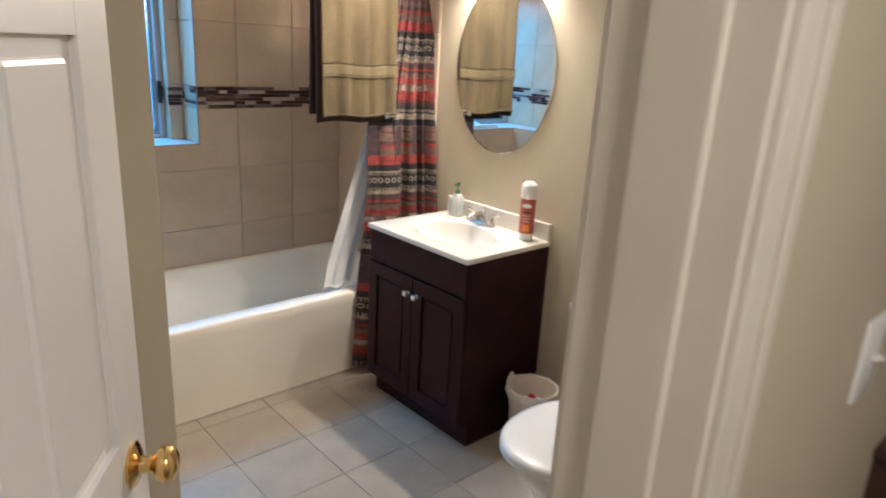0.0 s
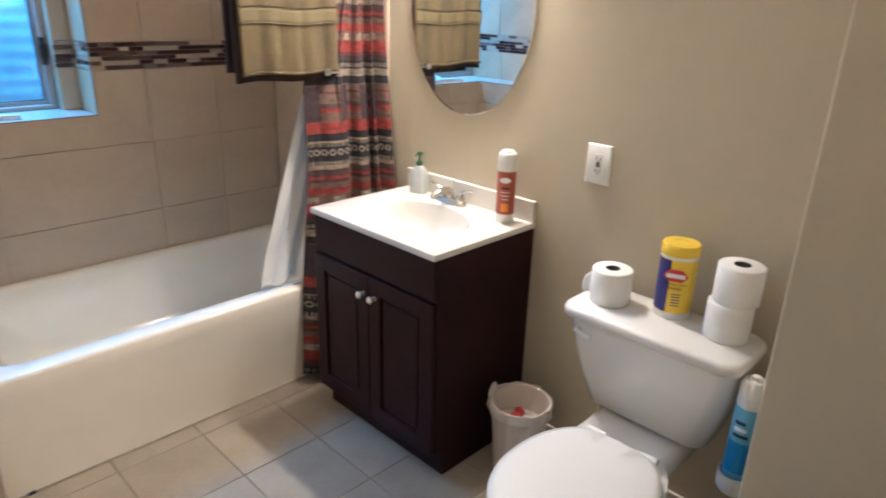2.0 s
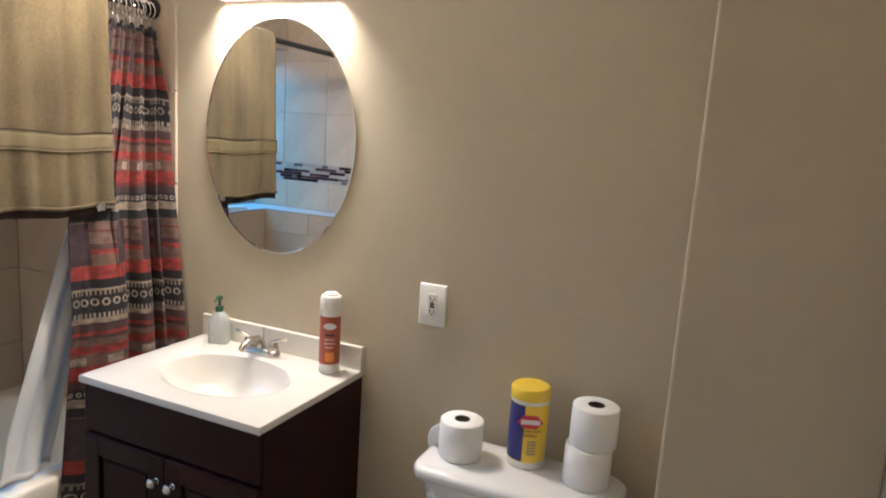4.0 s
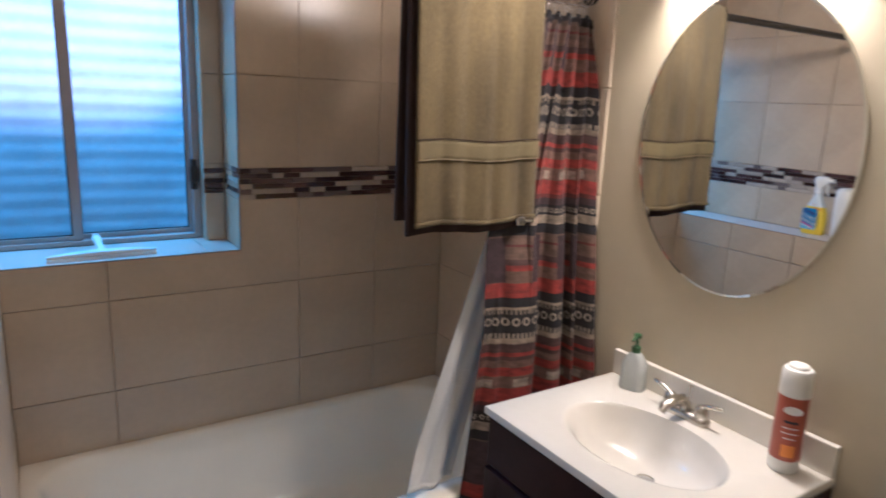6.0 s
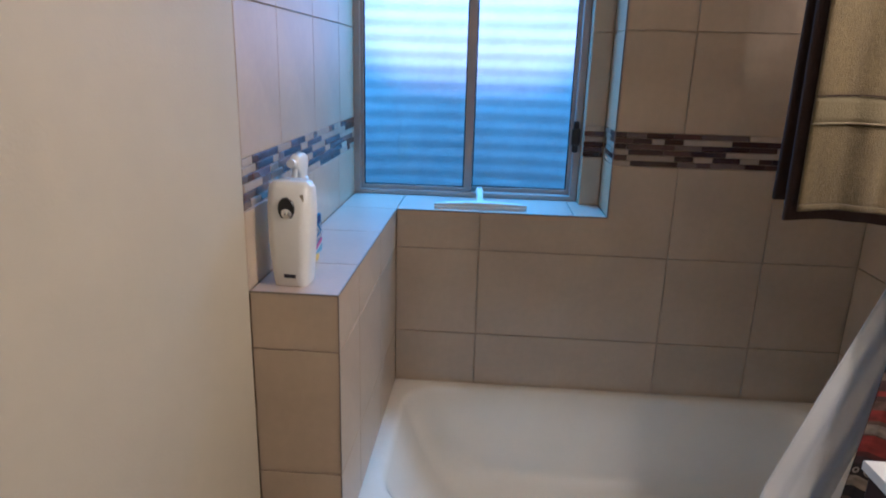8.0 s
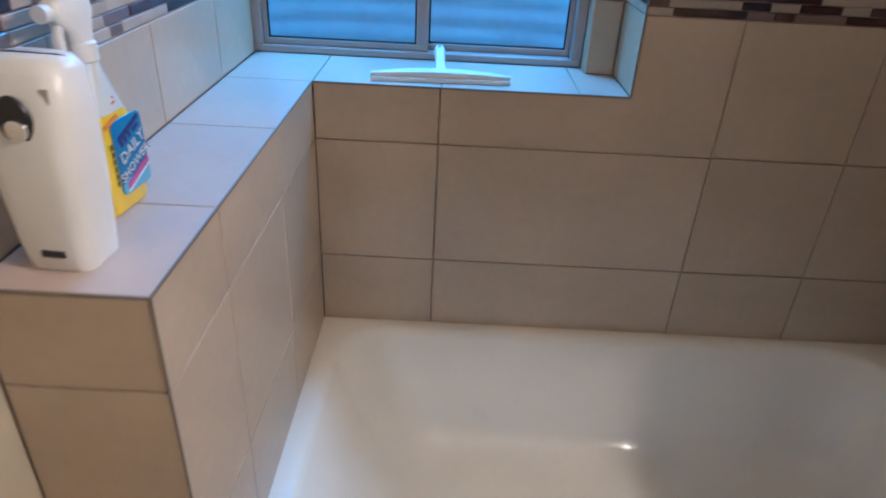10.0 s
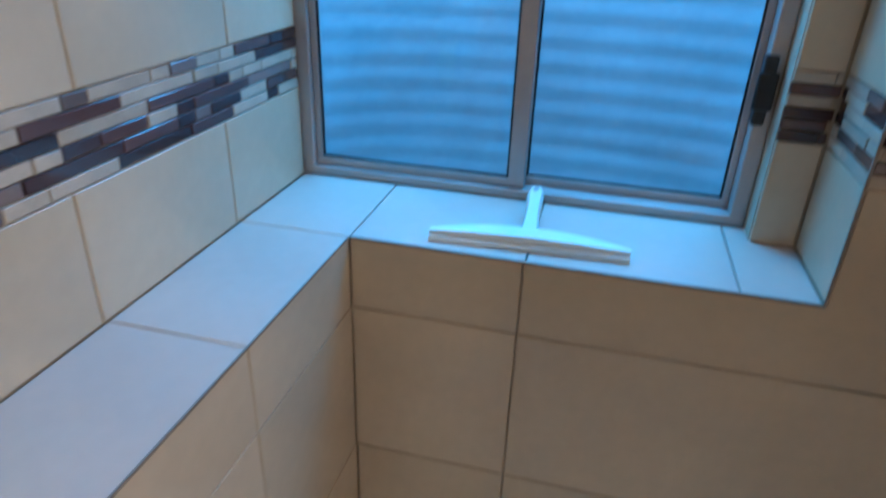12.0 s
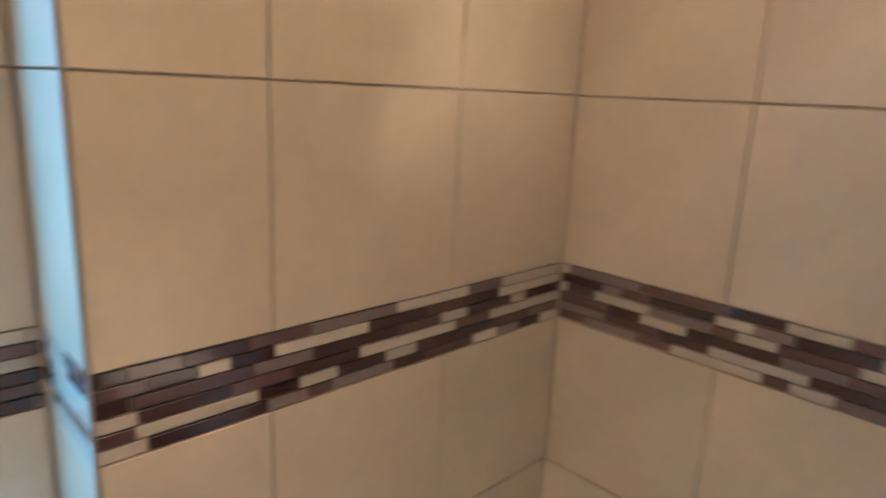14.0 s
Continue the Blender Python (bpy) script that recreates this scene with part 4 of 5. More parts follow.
def waste_bin():
    t = thing("waste_bin", -0.195, -1.765, FL, label="small white plastic waste bin with a bin liner", category="waste bin")
    part("body", lathe([(0, 0.004), (0.075, 0.002), (0.08, 0.004), (0.098, 0.255), (0.103, 0.262), (0.103, 0.268), (0.095, 0.268), (0.092, 0.255), (0.075, 0.012), (0, 0.012)], 40), M_BIN, t, smooth=True, angle=60)

    def bag(s, q):
        a = 2 * math.pi * s
        w = 0.006 * math.sin(a * 9 + 1) + 0.004 * math.sin(a * 17)
        if q < 0.35:
            k = q / 0.35
            r, z = 0.108 + w * (1 - k), 0.235 + 0.038 * k + 1.2 * w * (1 - k)
        else:
            k = (q - 0.35) / 0.65
            r, z = 0.106 - 0.022 * k + w * 0.5, 0.274 - 0.12 * k
        return (r * math.cos(a), r * math.sin(a), z)
    solid_sheet("bin_liner", sheet(bag, 72, 14), M_BAG, t, 0.0008, "crumpled white bin liner")
    part("liner_ear", moved(loft([oval(0, 0, 0.022, 0.008, 0, 16), oval(0.004, 0, 0.02, 0.007, 0.02, 16), oval(0.006, 0, 0.010, 0.004, 0.04, 16)]), pose(-0.03, 0.10, 0.26)), M_BAG, t, smooth=True)
    part("rubbish", joined(moved(lathe([(0, -0.02), (0.02, -0.012), (0.028, 0), (0.02, 0.013), (0, 0.018)], 9), pose(-0.02, 0.0, 0.205)), moved(lathe([(0, -0.015), (0.02, -0.004), (0.016, 0.01), (0, 0.014)], 7), pose(0.025, 0.02, 0.20, 30, 20, 0))), M_RED, t, "crumpled red wrappers")
    part("rubbish_bed", lathe([(0, 0.195), (0.05, 0.19), (0.083, 0.18)], 24), M_BAG, t)
    return t


waste_bin()


def blue_can():
    """A blue aerosol can in a white wall holder between the tank and the stub wall."""
    t = thing("aerosol_holder", -0.215, -2.470, 0.315, label="white plastic holder on the stub wall beside the toilet", category="holder")
    part("cup", lathe([(0, 0.0), (0.036, 0.002), (0.041, 0.012), (0.042, 0.055), (0.039, 0.055), (0.038, 0.012), (0, 0.008)], 28), M_WHITEP, t, smooth=True, angle=60)
    part("arm", box(-0.012, 0.012, -0.0545, -0.035, 0.0, 0.06, 0.003), M_WHITEP, t)
    c = thing("air_spray_can", -0.215, -2.470, 0.324, label="blue and white disinfectant spray can in its holder", category="spray can")
    part("body", lathe([(0, 0), (0.031, 0.001), (0.033, 0.004), (0.033, 0.235), (0.029, 0.245), (0.026, 0.25)], 32), M_SKYBLUE, c, smooth=True, angle=60)
    part("label", arc_patch(0.0333, 120, 235, 0.06, 0.15), M_BLUE, c, "blue label")
    for k in range(3):
        part("print", arc_patch(0.0335, 150, 215 - 10 * k, 0.165 + 0.018 * k, 0.175 + 0.018 * k), M_INK if k != 1 else M_PRINTW, c)
    part("cap", lathe([(0.031, 0.246), (0.0325, 0.25), (0.0315, 0.305), (0.024, 0.318), (0.012, 0.319), (0.01, 0.328), (0, 0.329)], 28), M_WHITEP, c, "white cap", smooth=True, angle=50)


blue_can()

# ---------------- shower rod, curtain, liner, towels ----------------
ROD_Y, ROD_Z = -0.755, 1.862
rod = thing("shower_rod", -0.85, ROD_Y, ROD_Z, label="dark metal shower curtain rod between two walls", category="curtain rod")
part("bar", tube([(-0.86, 0, 0), (0.846, 0, 0)], 0.0125, 16), M_DARK, rod, smooth=True)
part("end_flange", moved(lathe([(0, 0.0), (0.032, 0.0), (0.032, 0.008), (0.02, 0.014), (0.0125, 0.03)], 24), pose(0.8495, 0, 0, 0, -90, 0)), M_DARK, rod, smooth=True)
part("end_flange", moved(lathe([(0, 0.0), (0.032, 0.0), (0.032, 0.008), (0.02, 0.014), (0.0125, 0.03)], 24), pose(-0.8645, 0, 0, 0, 90, 0)), M_DARK, rod, smooth=True)

ring_proto = None
for k in range(11):
    m = pose(-0.175 + 0.0155 * k, ROD_Y, ROD_Z - 0.012, 0, 0, 8 * math.sin(k * 2.1))
    if ring_proto is None:
        ring_proto = tagged(new("curtain_ring"), "chrome roller-ball shower curtain ring", "curtain ring", "curtain rings")
        ring_proto.matrix_world = m
        part("hoop", tube([(0.0, 0.026 * math.cos(a), 0.026 * math.sin(a)) for a in [2 * math.pi * i / 24 for i in range(25)]], 0.002, 8), M_CHROME, ring_proto, smooth=True)
        for i in range(5):
            a = radians(50 + 20 * i)
            part("roller_ball", moved(lathe([(0, -0.005), (0.0035, -0.0035), (0.005, 0), (0.0035, 0.0035), (0, 0.005)], 10), pose(0, 0.027 * math.cos(a), 0.027 * math.sin(a))), M_CHROME, ring_proto, smooth=True)
        part("hook", tube([(0, 0, -0.026), (0, -0.004, -0.045), (0, -0.012, -0.06), (0, -0.004, -0.068)], 0.002, 8), M_CHROME, ring_proto, smooth=True)
    else:
        copy_thing(ring_proto, m)


def curtain():
    zt, zb, n = 1.794, 0.005, 180
    bell = lambda s, c, w: math.exp(-((s - c) / w) ** 2)

    def at(s, q):
        z = zt + (zb - zt) * q
        xl = -0.205 - 0.150 * min(1.0, q / 0.35) - 0.095 * max(0.0, (q - 0.5) / 0.5)
        xr = -0.006
        ease = min(1.0, q / 0.35) ** 1.5
        pleat = 0.026 * math.sin(2 * math.pi * 5.5 * s + 0.6) + 0.012
        c = 0.42 + 0.03 * math.sin(2.2 * q)
        deep = (0.088 + 0.065 * q) * bell(s, c, 0.065) + 0.078 * bell(s, 0.60 + 0.02 * q, 0.035) + (0.075 + 0.06 * q) * bell(s, 0.80, 0.045) + 0.055 * bell(s, 0.92, 0.028) + 0.018 * bell(s, 0.0, 0.08) + 0.045 * max(0.0, 1 - (q / 0.40) ** 4) * bell(s, 0.0, 0.38) + 0.010 * bell(s, 0.19 + 0.05 * q, 0.035)
        ridge = ROD_Y - 0.048 - 0.15 * max(0.0, q - 0.34) + 0.006 * math.sin(5.0 * q + 7 * s)
        y = ridge + (1 - ease) * (0.035 + pleat) + ease * deep
        y += ease * (0.085 * max(0.0, 1 - s / 0.40) - 0.018) - 0.055 * max(0.0, (s - 0.72) / 0.28) * min(1.0, q / 0.12)
        x = xl + (xr - xl) * (s + ease * 0.02 * math.sin(2 * math.pi * 2.6 * s + 1.0 + 1.5 * q))
        x += ease * (0.046 * bell(s, c - 0.085, 0.06) - 0.040 * bell(s, c + 0.09, 0.05) + 0.012 * bell(s, 0.74, 0.04) - 0.012 * bell(s, 0.87, 0.03))
        return (x, min(y, -0.792 + 0.03 * max(0.0, 1 - q / 0.6)), z + 0.006 * math.cos(2 * math.pi * 5.5 * s) * (1 - ease))
    run = [0.0]
    for k in range(n):
        a, b = at(k / n, 0.6), at((k + 1) / n, 0.6)
        run.append(run[-1] + math.hypot(b[0] - a[0], b[1] - a[1]))
    t = solid_sheet("shower_curtain", sheet(at, n, 60, lambda s, q: (run[round(s * n)], (1 - q) * (zt - zb))), M_CURTAIN, None, 0.0015)
    solid_sheet("header_band", sheet(lambda s, q: (at(s, 0)[0], at(s, 0.018 * q)[1] - 0.002, at(s, 0)[2] + 0.002 - 0.026 * q), n, 2), M_BLACKCLOTH, t, 0.002, "black header band")
    return tagged(t, "red, tan and black striped shower curtain, drawn back", "shower curtain")


curtain()


def liner():
    def at(s, q):
        z = 1.78 + (0.384 - 1.78) * q
        xl = -0.225 - 0.335 * max(0.0, (q - 0.30) / 0.70) ** 0.95
        xr = -0.03 - 0.36 * q
        x = xl + (xr - xl) * s
        y = ROD_Y + 0.028 + 0.012 * q + 0.006 * math.sin(2 * math.pi * 2.2 * s + 2 * q) * (0.4 + 0.6 * q) - 0.03 * max(0, q - 0.9) * 10 * (1 - s)
        return (x, y, z + 0.012 * max(0, q - 0.92) / 0.08 * (1 + math.sin(9 * s)))
    t = solid_sheet("shower_liner", sheet(at, 60, 60), M_LINER, None, 0.0008)
    solid_sheet("hem", sheet(lambda s, q: (at(s, 0.985 + 0.013 * q)[0], at(s, 0.985 + 0.013 * q)[1] - 0.001, at(s, 0.985 + 0.013 * q)[2]), 60, 2), M_LINER, t, 0.0012)
    solid_sheet("side_hem", sheet(lambda s, q: (at(0.03 * s, q)[0], at(0.03 * s, q)[1] - 0.001, at(0.03 * s, q)[2]), 2, 60), M_LINER, t, 0.0012)
    return tagged(t, "white vinyl shower liner hanging over the bathtub rim", "shower curtain")


liner()


def towel(name, x0, x1, zf, zb, off, thick, mat, label, bandmat=None):
    """A bath towel folded over the rod: front and back fall, with soft folds."""
    t = thing(name, (x0 + x1) / 2, ROD_Y, ROD_Z, label=label, category="towel")
    w = x1 - x0

    def at(s, q):
        r = 0.0145 + off
        front, back = ROD_Z - zf, ROD_Z - zb
        total = front + math.pi * r + back
        d = q * total
        wave = 0.007 * math.sin(2 * math.pi * (2.3 * s + 0.1)) + 0.004 * math.sin(2 * math.pi * (5.1 * s + 0.4)) + 0.003 * math.sin(31 * s)
        x = (s - 0.5) * w
        if d < front:
            k = 1 - d / front
            return (x + 0.006 * k * math.sin(3 * s), -r - abs(wave) * (0.3 + k) - 0.012 * k, -(front - d) + 0.005 * math.sin(2 * math.pi * s * 1.3) * k)
        if d < front + math.pi * r:
            a = (d - front) / r
            return (x, -r * math.cos(a), r * math.sin(a))
        k = (d - front - math.pi * r) / back
        return (x, r + 0.01 * k + wave * 0.5 * k, -k * back)
    cloth = part("cloth", sheet(at, 44, 70), mat, t, smooth=True, angle=80)
    so = cloth.modifiers.new("thickness", "SOLIDIFY")
    so.thickness, so.offset = thick, -1
    if bandmat:
        z0, z1 = 1.392 - ROD_Z, 1.444 - ROD_Z

        def strip(s, q):
            z = z0 + (z1 - z0) * q
            k = min(1.0, max(0.0, -z / (ROD_Z - zf)))
            wave = 0.007 * math.sin(2 * math.pi * (2.3 * s + 0.1)) + 0.004 * math.sin(2 * math.pi * (5.1 * s + 0.4)) + 0.003 * math.sin(31 * s)
            return ((s - 0.5) * (w + 0.002) + 0.006 * k * math.sin(3 * s), -(0.0145 + off) - abs(wave) * (0.3 + k) - 0.012 * k - 0.0035, z + 0.005 * math.sin(2 * math.pi * s * 1.3) * k)
        solid_sheet("woven_band", sheet(strip, 44, 4), bandmat, t, 0.002, "flat woven band")
        for zz, mt in ((z0, M_PALE), (z1, M_TOWEL2)):
            solid_sheet("band_edge", sheet(lambda s, q: (strip(s, 0)[0], strip(s, 0)[1] - 0.0022, strip(s, 0)[2] + zz - z0 + 0.0028 * q), 44, 1), mt, t, 0.001)
        solid_sheet("hem", sheet(lambda s, q: ((s - 0.5) * (w + 0.002), at(s, 0)[1] - 0.002, at(s, 0)[2] + 0.012 * q), 44, 2), mat, t, 0.008)
    return t


towel("bath_towel", -0.602, -0.205, 1.222, 1.29, 0.020, 0.006, M_TOWEL, "olive green terry bath towel folded over the shower rod", M_TOWELBAND)
towel("bath_towel", -0.618, -0.200, 1.198, 1.23, 0.004, 0.012, M_TOWEL2, "dark brown terry towel under the olive towel")
clip = thing("towel_clip", -0.265, -0.815, 1.222, label="small chrome clip at the towel hem", category="clip")
part("jaw", box(-0.014, 0.014, -0.012, 0.014, -0.012, 0.014, 0.004), M_CHROME, clip)
part("spring_pin", tube([(-0.016, 0, 0.0), (0.05, 0.0, -0.003)], 0.005, 10), M_CHROME, clip, smooth=True)

# ---------------- on the ledge and the sill ----------------


def air_freshener():
    t = thing("air_freshener", -1.638, -0.782, ZSILL, -4, label="white automatic air freshener dispenser on the tiled ledge", category="air freshener")

    def r(z, w, d0, d1, rad=0.022):
        return rounded(-w, w, d0, d1, rad, z, 6)
    part("body", loft([r(0, 0.036, -0.032, 0.034, 0.015), r(0.006, 0.039, -0.036, 0.036), r(0.03, 0.041, -0.040, 0.037), r(0.10, 0.046, -0.042, 0.038), r(0.17, 0.049, -0.037, 0.038), r(0.214, 0.047, -0.030, 0.037), r(0.226, 0.040, -0.022, 0.032), r(0.229, 0.03, -0.014, 0.024)]), M_WHITEP, t, smooth=True, angle=60)
    e = part("nozzle_recess", moved(loft([oval(0, 0, 0.019, 0.026, 0, 28), oval(0, 0, 0.017, 0.024, 0.003, 28)]), pose(0.0, -0.0362, 0.172, 93, 0, 0)), M_BLACK, t, "dark nozzle window", smooth=True)
    part("nozzle", moved(lathe([(0.012, 0), (0.011, 0.004), (0.004, 0.006), (0, 0.004)], 18), pose(0.002, -0.039, 0.164, 93, 0, 0)), M_CHROME, e, "chrome nozzle", smooth=True)
    part("sensor", moved(box(-0.004, 0.004, -0.002, 0.001, -0.012, 0.012, 0.001), pose(0.032, -0.030, 0.192)), M_NICKEL, t)
    part("badge", moved(box(-0.013, 0.013, -0.001, 0.001, -0.004, 0.004), pose(0.004, -0.0402, 0.026)), M_INK, t, "small dark badge")
    return t


air_freshener()


def spray_bottle():
    t = thing("spray_bottle", -1.657, -0.645, ZSILL, 84, label="yellow and blue shower cleaner bottle with white trigger", category="spray bottle")

    def r(z, w, d, rad):
        return rounded(-w, w, -d, d, rad, z, 6)
    body = part("body", loft([r(0, 0.046, 0.024, 0.02), r(0.005, 0.049, 0.027, 0.022), r(0.05, 0.050, 0.028, 0.022), r(0.10, 0.047, 0.027, 0.022), r(0.128, 0.0368, 0.0246, 0.0206)]), M_YELLOW, t, smooth=True, angle=60)
    shoulder = part("shoulder", loft([r(0.1282, 0.0366, 0.0245, 0.0205), r(0.135, 0.034, 0.024, 0.02), r(0.150, 0.0275, 0.0214, 0.018), r(0.165, 0.022, 0.019, 0.016), r(0.19, 0.0145, 0.0145, 0.0143)]), M_CLOUDY, t, "cloudy pale shoulder", smooth=True, angle=60)
    y = -0.0285
    lb = part("label", moved(loft([rounded(-0.020, 0.046, -0.046, 0.052, 0.010, 0), rounded(-0.0195, 0.0455, -0.0455, 0.0515, 0.010, 0.0009)]), pose(0, y, 0.068, 90, 0, 0)), M_BLUE, body, "bright blue label")
    part("pale_foot", moved(loft([rounded(-0.019, 0.045, -0.045, -0.026, 0.006, 0), rounded(-0.0188, 0.0448, -0.0448, -0.0262, 0.006, 0.0006)]), pose(0, y - 0.001, 0.068, 90, 0, 0)), M_SKYBLUE, lb, "pale foot of the label")
    f = Matrix(((1, 0, 0, 0.012), (0, 0, -1, y - 0.0016), (0, 1, 0, 0.0), (0, 0, 0, 1)))
    part("brand_bar", moved(joined(box(-0.024, 0.026, -0.0015, 0.0045, 0, 0.0008), box(-0.026, -0.020, -0.010, 0.0045, 0, 0.0008), box(-0.016, -0.011, -0.010, -0.002, 0, 0.0008), box(-0.006, -0.001, -0.010, -0.002, 0, 0.0008), box(0.006, 0.020, -0.010, -0.005, 0, 0.0008)), f @ pose(0.002, 0.103, 0, 0, 0, 20)), M_NAVY, lb, "dark blue brand shapes")
    for k, (words, size) in enumerate((("DAILY", 0.0215), ("SHOWER", 0.0175))):
        text_on("print_shadow", words, size * 1.06, M_NAVY, lb, f @ pose(0.0035, 0.0775 - 0.0215 * k, 0.0, 0, 0, 20))
        text_on("print", words, size, M_PRINTW, lb, f @ pose(0.0025, 0.0785 - 0.0215 * k, 0.0007, 0, 0, 20))
    part("swoosh", moved(box(-0.026, 0.030, -0.0035, 0.0035, 0, 0.0008), f @ pose(0.004, 0.0425, 0, 0, 0, 22)), M_MAGENTA, lb, "magenta swoosh")
    part("swoosh", moved(box(-0.028, 0.030, -0.0012, 0.0012, 0, 0.0008), f @ pose(0.005, 0.0355, 0, 0, 0, 20)), M_PRINTW, lb, "white swoosh")
    part("orange_band", moved(box(-0.016, 0.016, -0.0025, 0.0025, 0, 0.0008), f @ pose(-0.030, 0.1205, -0.0012, -6, 0, 16)), M_ORANGE, body, "orange band")
    for k in range(4):
        part("red_print", moved(box(-0.008, 0.008, -0.0011, 0.0011, 0, 0.0006), f @ pose(-0.012, 0.138 + 0.0052 * k, -0.0072 - 0.0011 * k, -10, 0, 14)), M_PRINTR, shoulder)
    for k in range(6):
        part("small_print", moved(box(-0.0016, 0.0016, -0.0035, 0.0035, 0, 0.0006), f @ pose(-0.039, 0.044 + 0.0095 * k, 0.0002, 0, 0, 0)), M_INK, body)
    part("neck", lathe([(0.0155, 0.188), (0.0175, 0.19), (0.0175, 0.21), (0.013, 0.213)], 20), M_WHITEP, t, smooth=True)
    h = part("trigger_head", loft([rounded(-0.016, 0.016, -0.012, 0.012, 0.01, 0.209, 5), rounded(-0.024, 0.018, -0.012, 0.012, 0.01, 0.225, 5), rounded(-0.045, 0.024, -0.0125, 0.0125, 0.01, 0.243, 5), rounded(-0.045, 0.022, -0.012, 0.012, 0.01, 0.258, 5), rounded(-0.03, 0.012, -0.008, 0.008, 0.007, 0.267, 5)]), M_WHITEP, t, "white trigger head", smooth=True, angle=60)
    part("trigger", tube([(-0.03, 0, 0.24), (-0.036, 0, 0.222), (-0.034, 0, 0.20), (-0.043, 0, 0.183)], [0.006, 0.0065, 0.006, 0.004], 10), M_WHITEP, h, smooth=True)
    part("nozzle", tube([(-0.044, 0, 0.25), (-0.058, 0, 0.25)], [0.009, 0.010], 14), M_WHITEP, h, smooth=True)
    return t


spray_bottle()


def squeegee():
    t = thing("squeegee", -1.242, 0.052, ZSILL, 3, label="white plastic squeegee lying on the window sill", category="squeegee")
    head = []
    for k in range(25):
        s = -1 + 2 * k / 24
        w = 0.012 + 0.030 * (1 - abs(s) ** 2.2)
        h = 0.007 + 0.008 * (1 - abs(s) ** 2)
        x = 0.157 * s
        head.append([(x, -0.012, 0.010), (x, -0.012 + w, 0.010), (x, -0.012 + w * 0.85, 0.012 + h * 0.8), (x, -0.012 + w * 0.3, 0.012 + h), (x, -0.012, 0.012 + h * 0.7)])
    part("head", loft(head), M_WHITEP, t, smooth=True, angle=50)
    part("blade", box(-0.157, 0.157, -0.019, 0.002, 0.0005, 0.0095, 0.001), M_WHITEP, t, "pale rubber blade")
    hs = []
    for k in range(13):
        s = k / 12
        w = 0.021 - 0.006 * math.sin(math.pi * s) if s < 0.9 else 0.019 - 0.08 * (s - 0.9)
        y, z = 0.008 + 0.132 * s, 0.014 + 0.028 * s
        hs.append([(-w * 0.8, y, z), (-w * 0.55, y, z + 0.009), (w * 0.55, y, z + 0.009), (w * 0.8, y, z), (w * 0.5, y, z - 0.005), (-w * 0.5, y, z - 0.005)])
    part("handle", loft(hs), M_WHITEP, t, smooth=True, angle=50)
    part("hang_hole", moved(lathe([(0, 0.0008), (0.005, 0.0008), (0.005, 0)], 14), pose(0, 0.129, 0.0505, 12, 0, 0)), M_RUBBER, t)
    return t


squeegee()

# ---------------- the door and the hall ----------------


def door_leaf():
    L, H, T = 0.662, 2.02, 0.035
    t = tagged(new("door_1"), "white moulded panel door standing open, with brass knob", "door", "", "structure")
    t.matrix_world = pose(JL + 0.004, YB + 0.0, FL + 0.008, 0, 0, 56.5)
    xs, zs = [(0.10, 0.29), (0.372, 0.562)], [(0.20, 0.83), (1.03, 1.55), (1.64, 1.90)]
    slab = bmesh.new()
    bits = [box(0, 0.10, 0, T, 0, H, 0.002), box(L - 0.10, L, 0, T, 0, H, 0.002), box(0.29, 0.372, 0, T, 0, H)]
    last = 0
    for z0, z1 in zs:
        bits.append(box(0.098, L - 0.098, 0.0006, T - 0.0006, last, z0))
        last = z1
    bits.append(box(0.098, L - 0.098, 0.0006, T - 0.0006, last, H))
    slab.free()
    part("slab", joined(*bits), M_DOOR, t)
    for x0, x1 in xs:
        for z0, z1 in zs:
            part("panel", joined(box(x0 - 0.001, x1 + 0.001, 0.010, T - 0.010, z0 - 0.001, z1 + 0.001), box(x0 + 0.022, x1 - 0.022, 0.003, T - 0.003, z0 + 0.022, z1 - 0.022, 0.007, 2)), M_DOOR, t)
    for s, y in ((-1, 0.0), (1, T)):
        k = part("knob", moved(lathe([(0, 0.0), (0.032, 0.0), (0.033, 0.004), (0.026, 0.008), (0.013, 0.012), (0.011, 0.022), (0.013, 0.03), (0.023, 0.036), (0.027, 0.046), (0.024, 0.056), (0.012, 0.062), (0, 0.063)], 28), pose(L - 0.062, y, 0.975, 90 if s < 0 else -90, 0, 0)), M_BRASS, t, "polished brass knob", smooth=True, angle=60)
    part("latch_plate", box(L - 0.0005, L + 0.001, 0.006, T - 0.006, 0.945, 1.0), M_BRASS, t)
    for z in (0.22, 1.0, 1.80):
        part("hinge", moved(tube([(0, 0, 0), (0, 0, 0.09)], 0.006, 10), pose(-0.003, T * 0.5, z)), M_BRASS, t, smooth=True)
    return t


door_leaf()


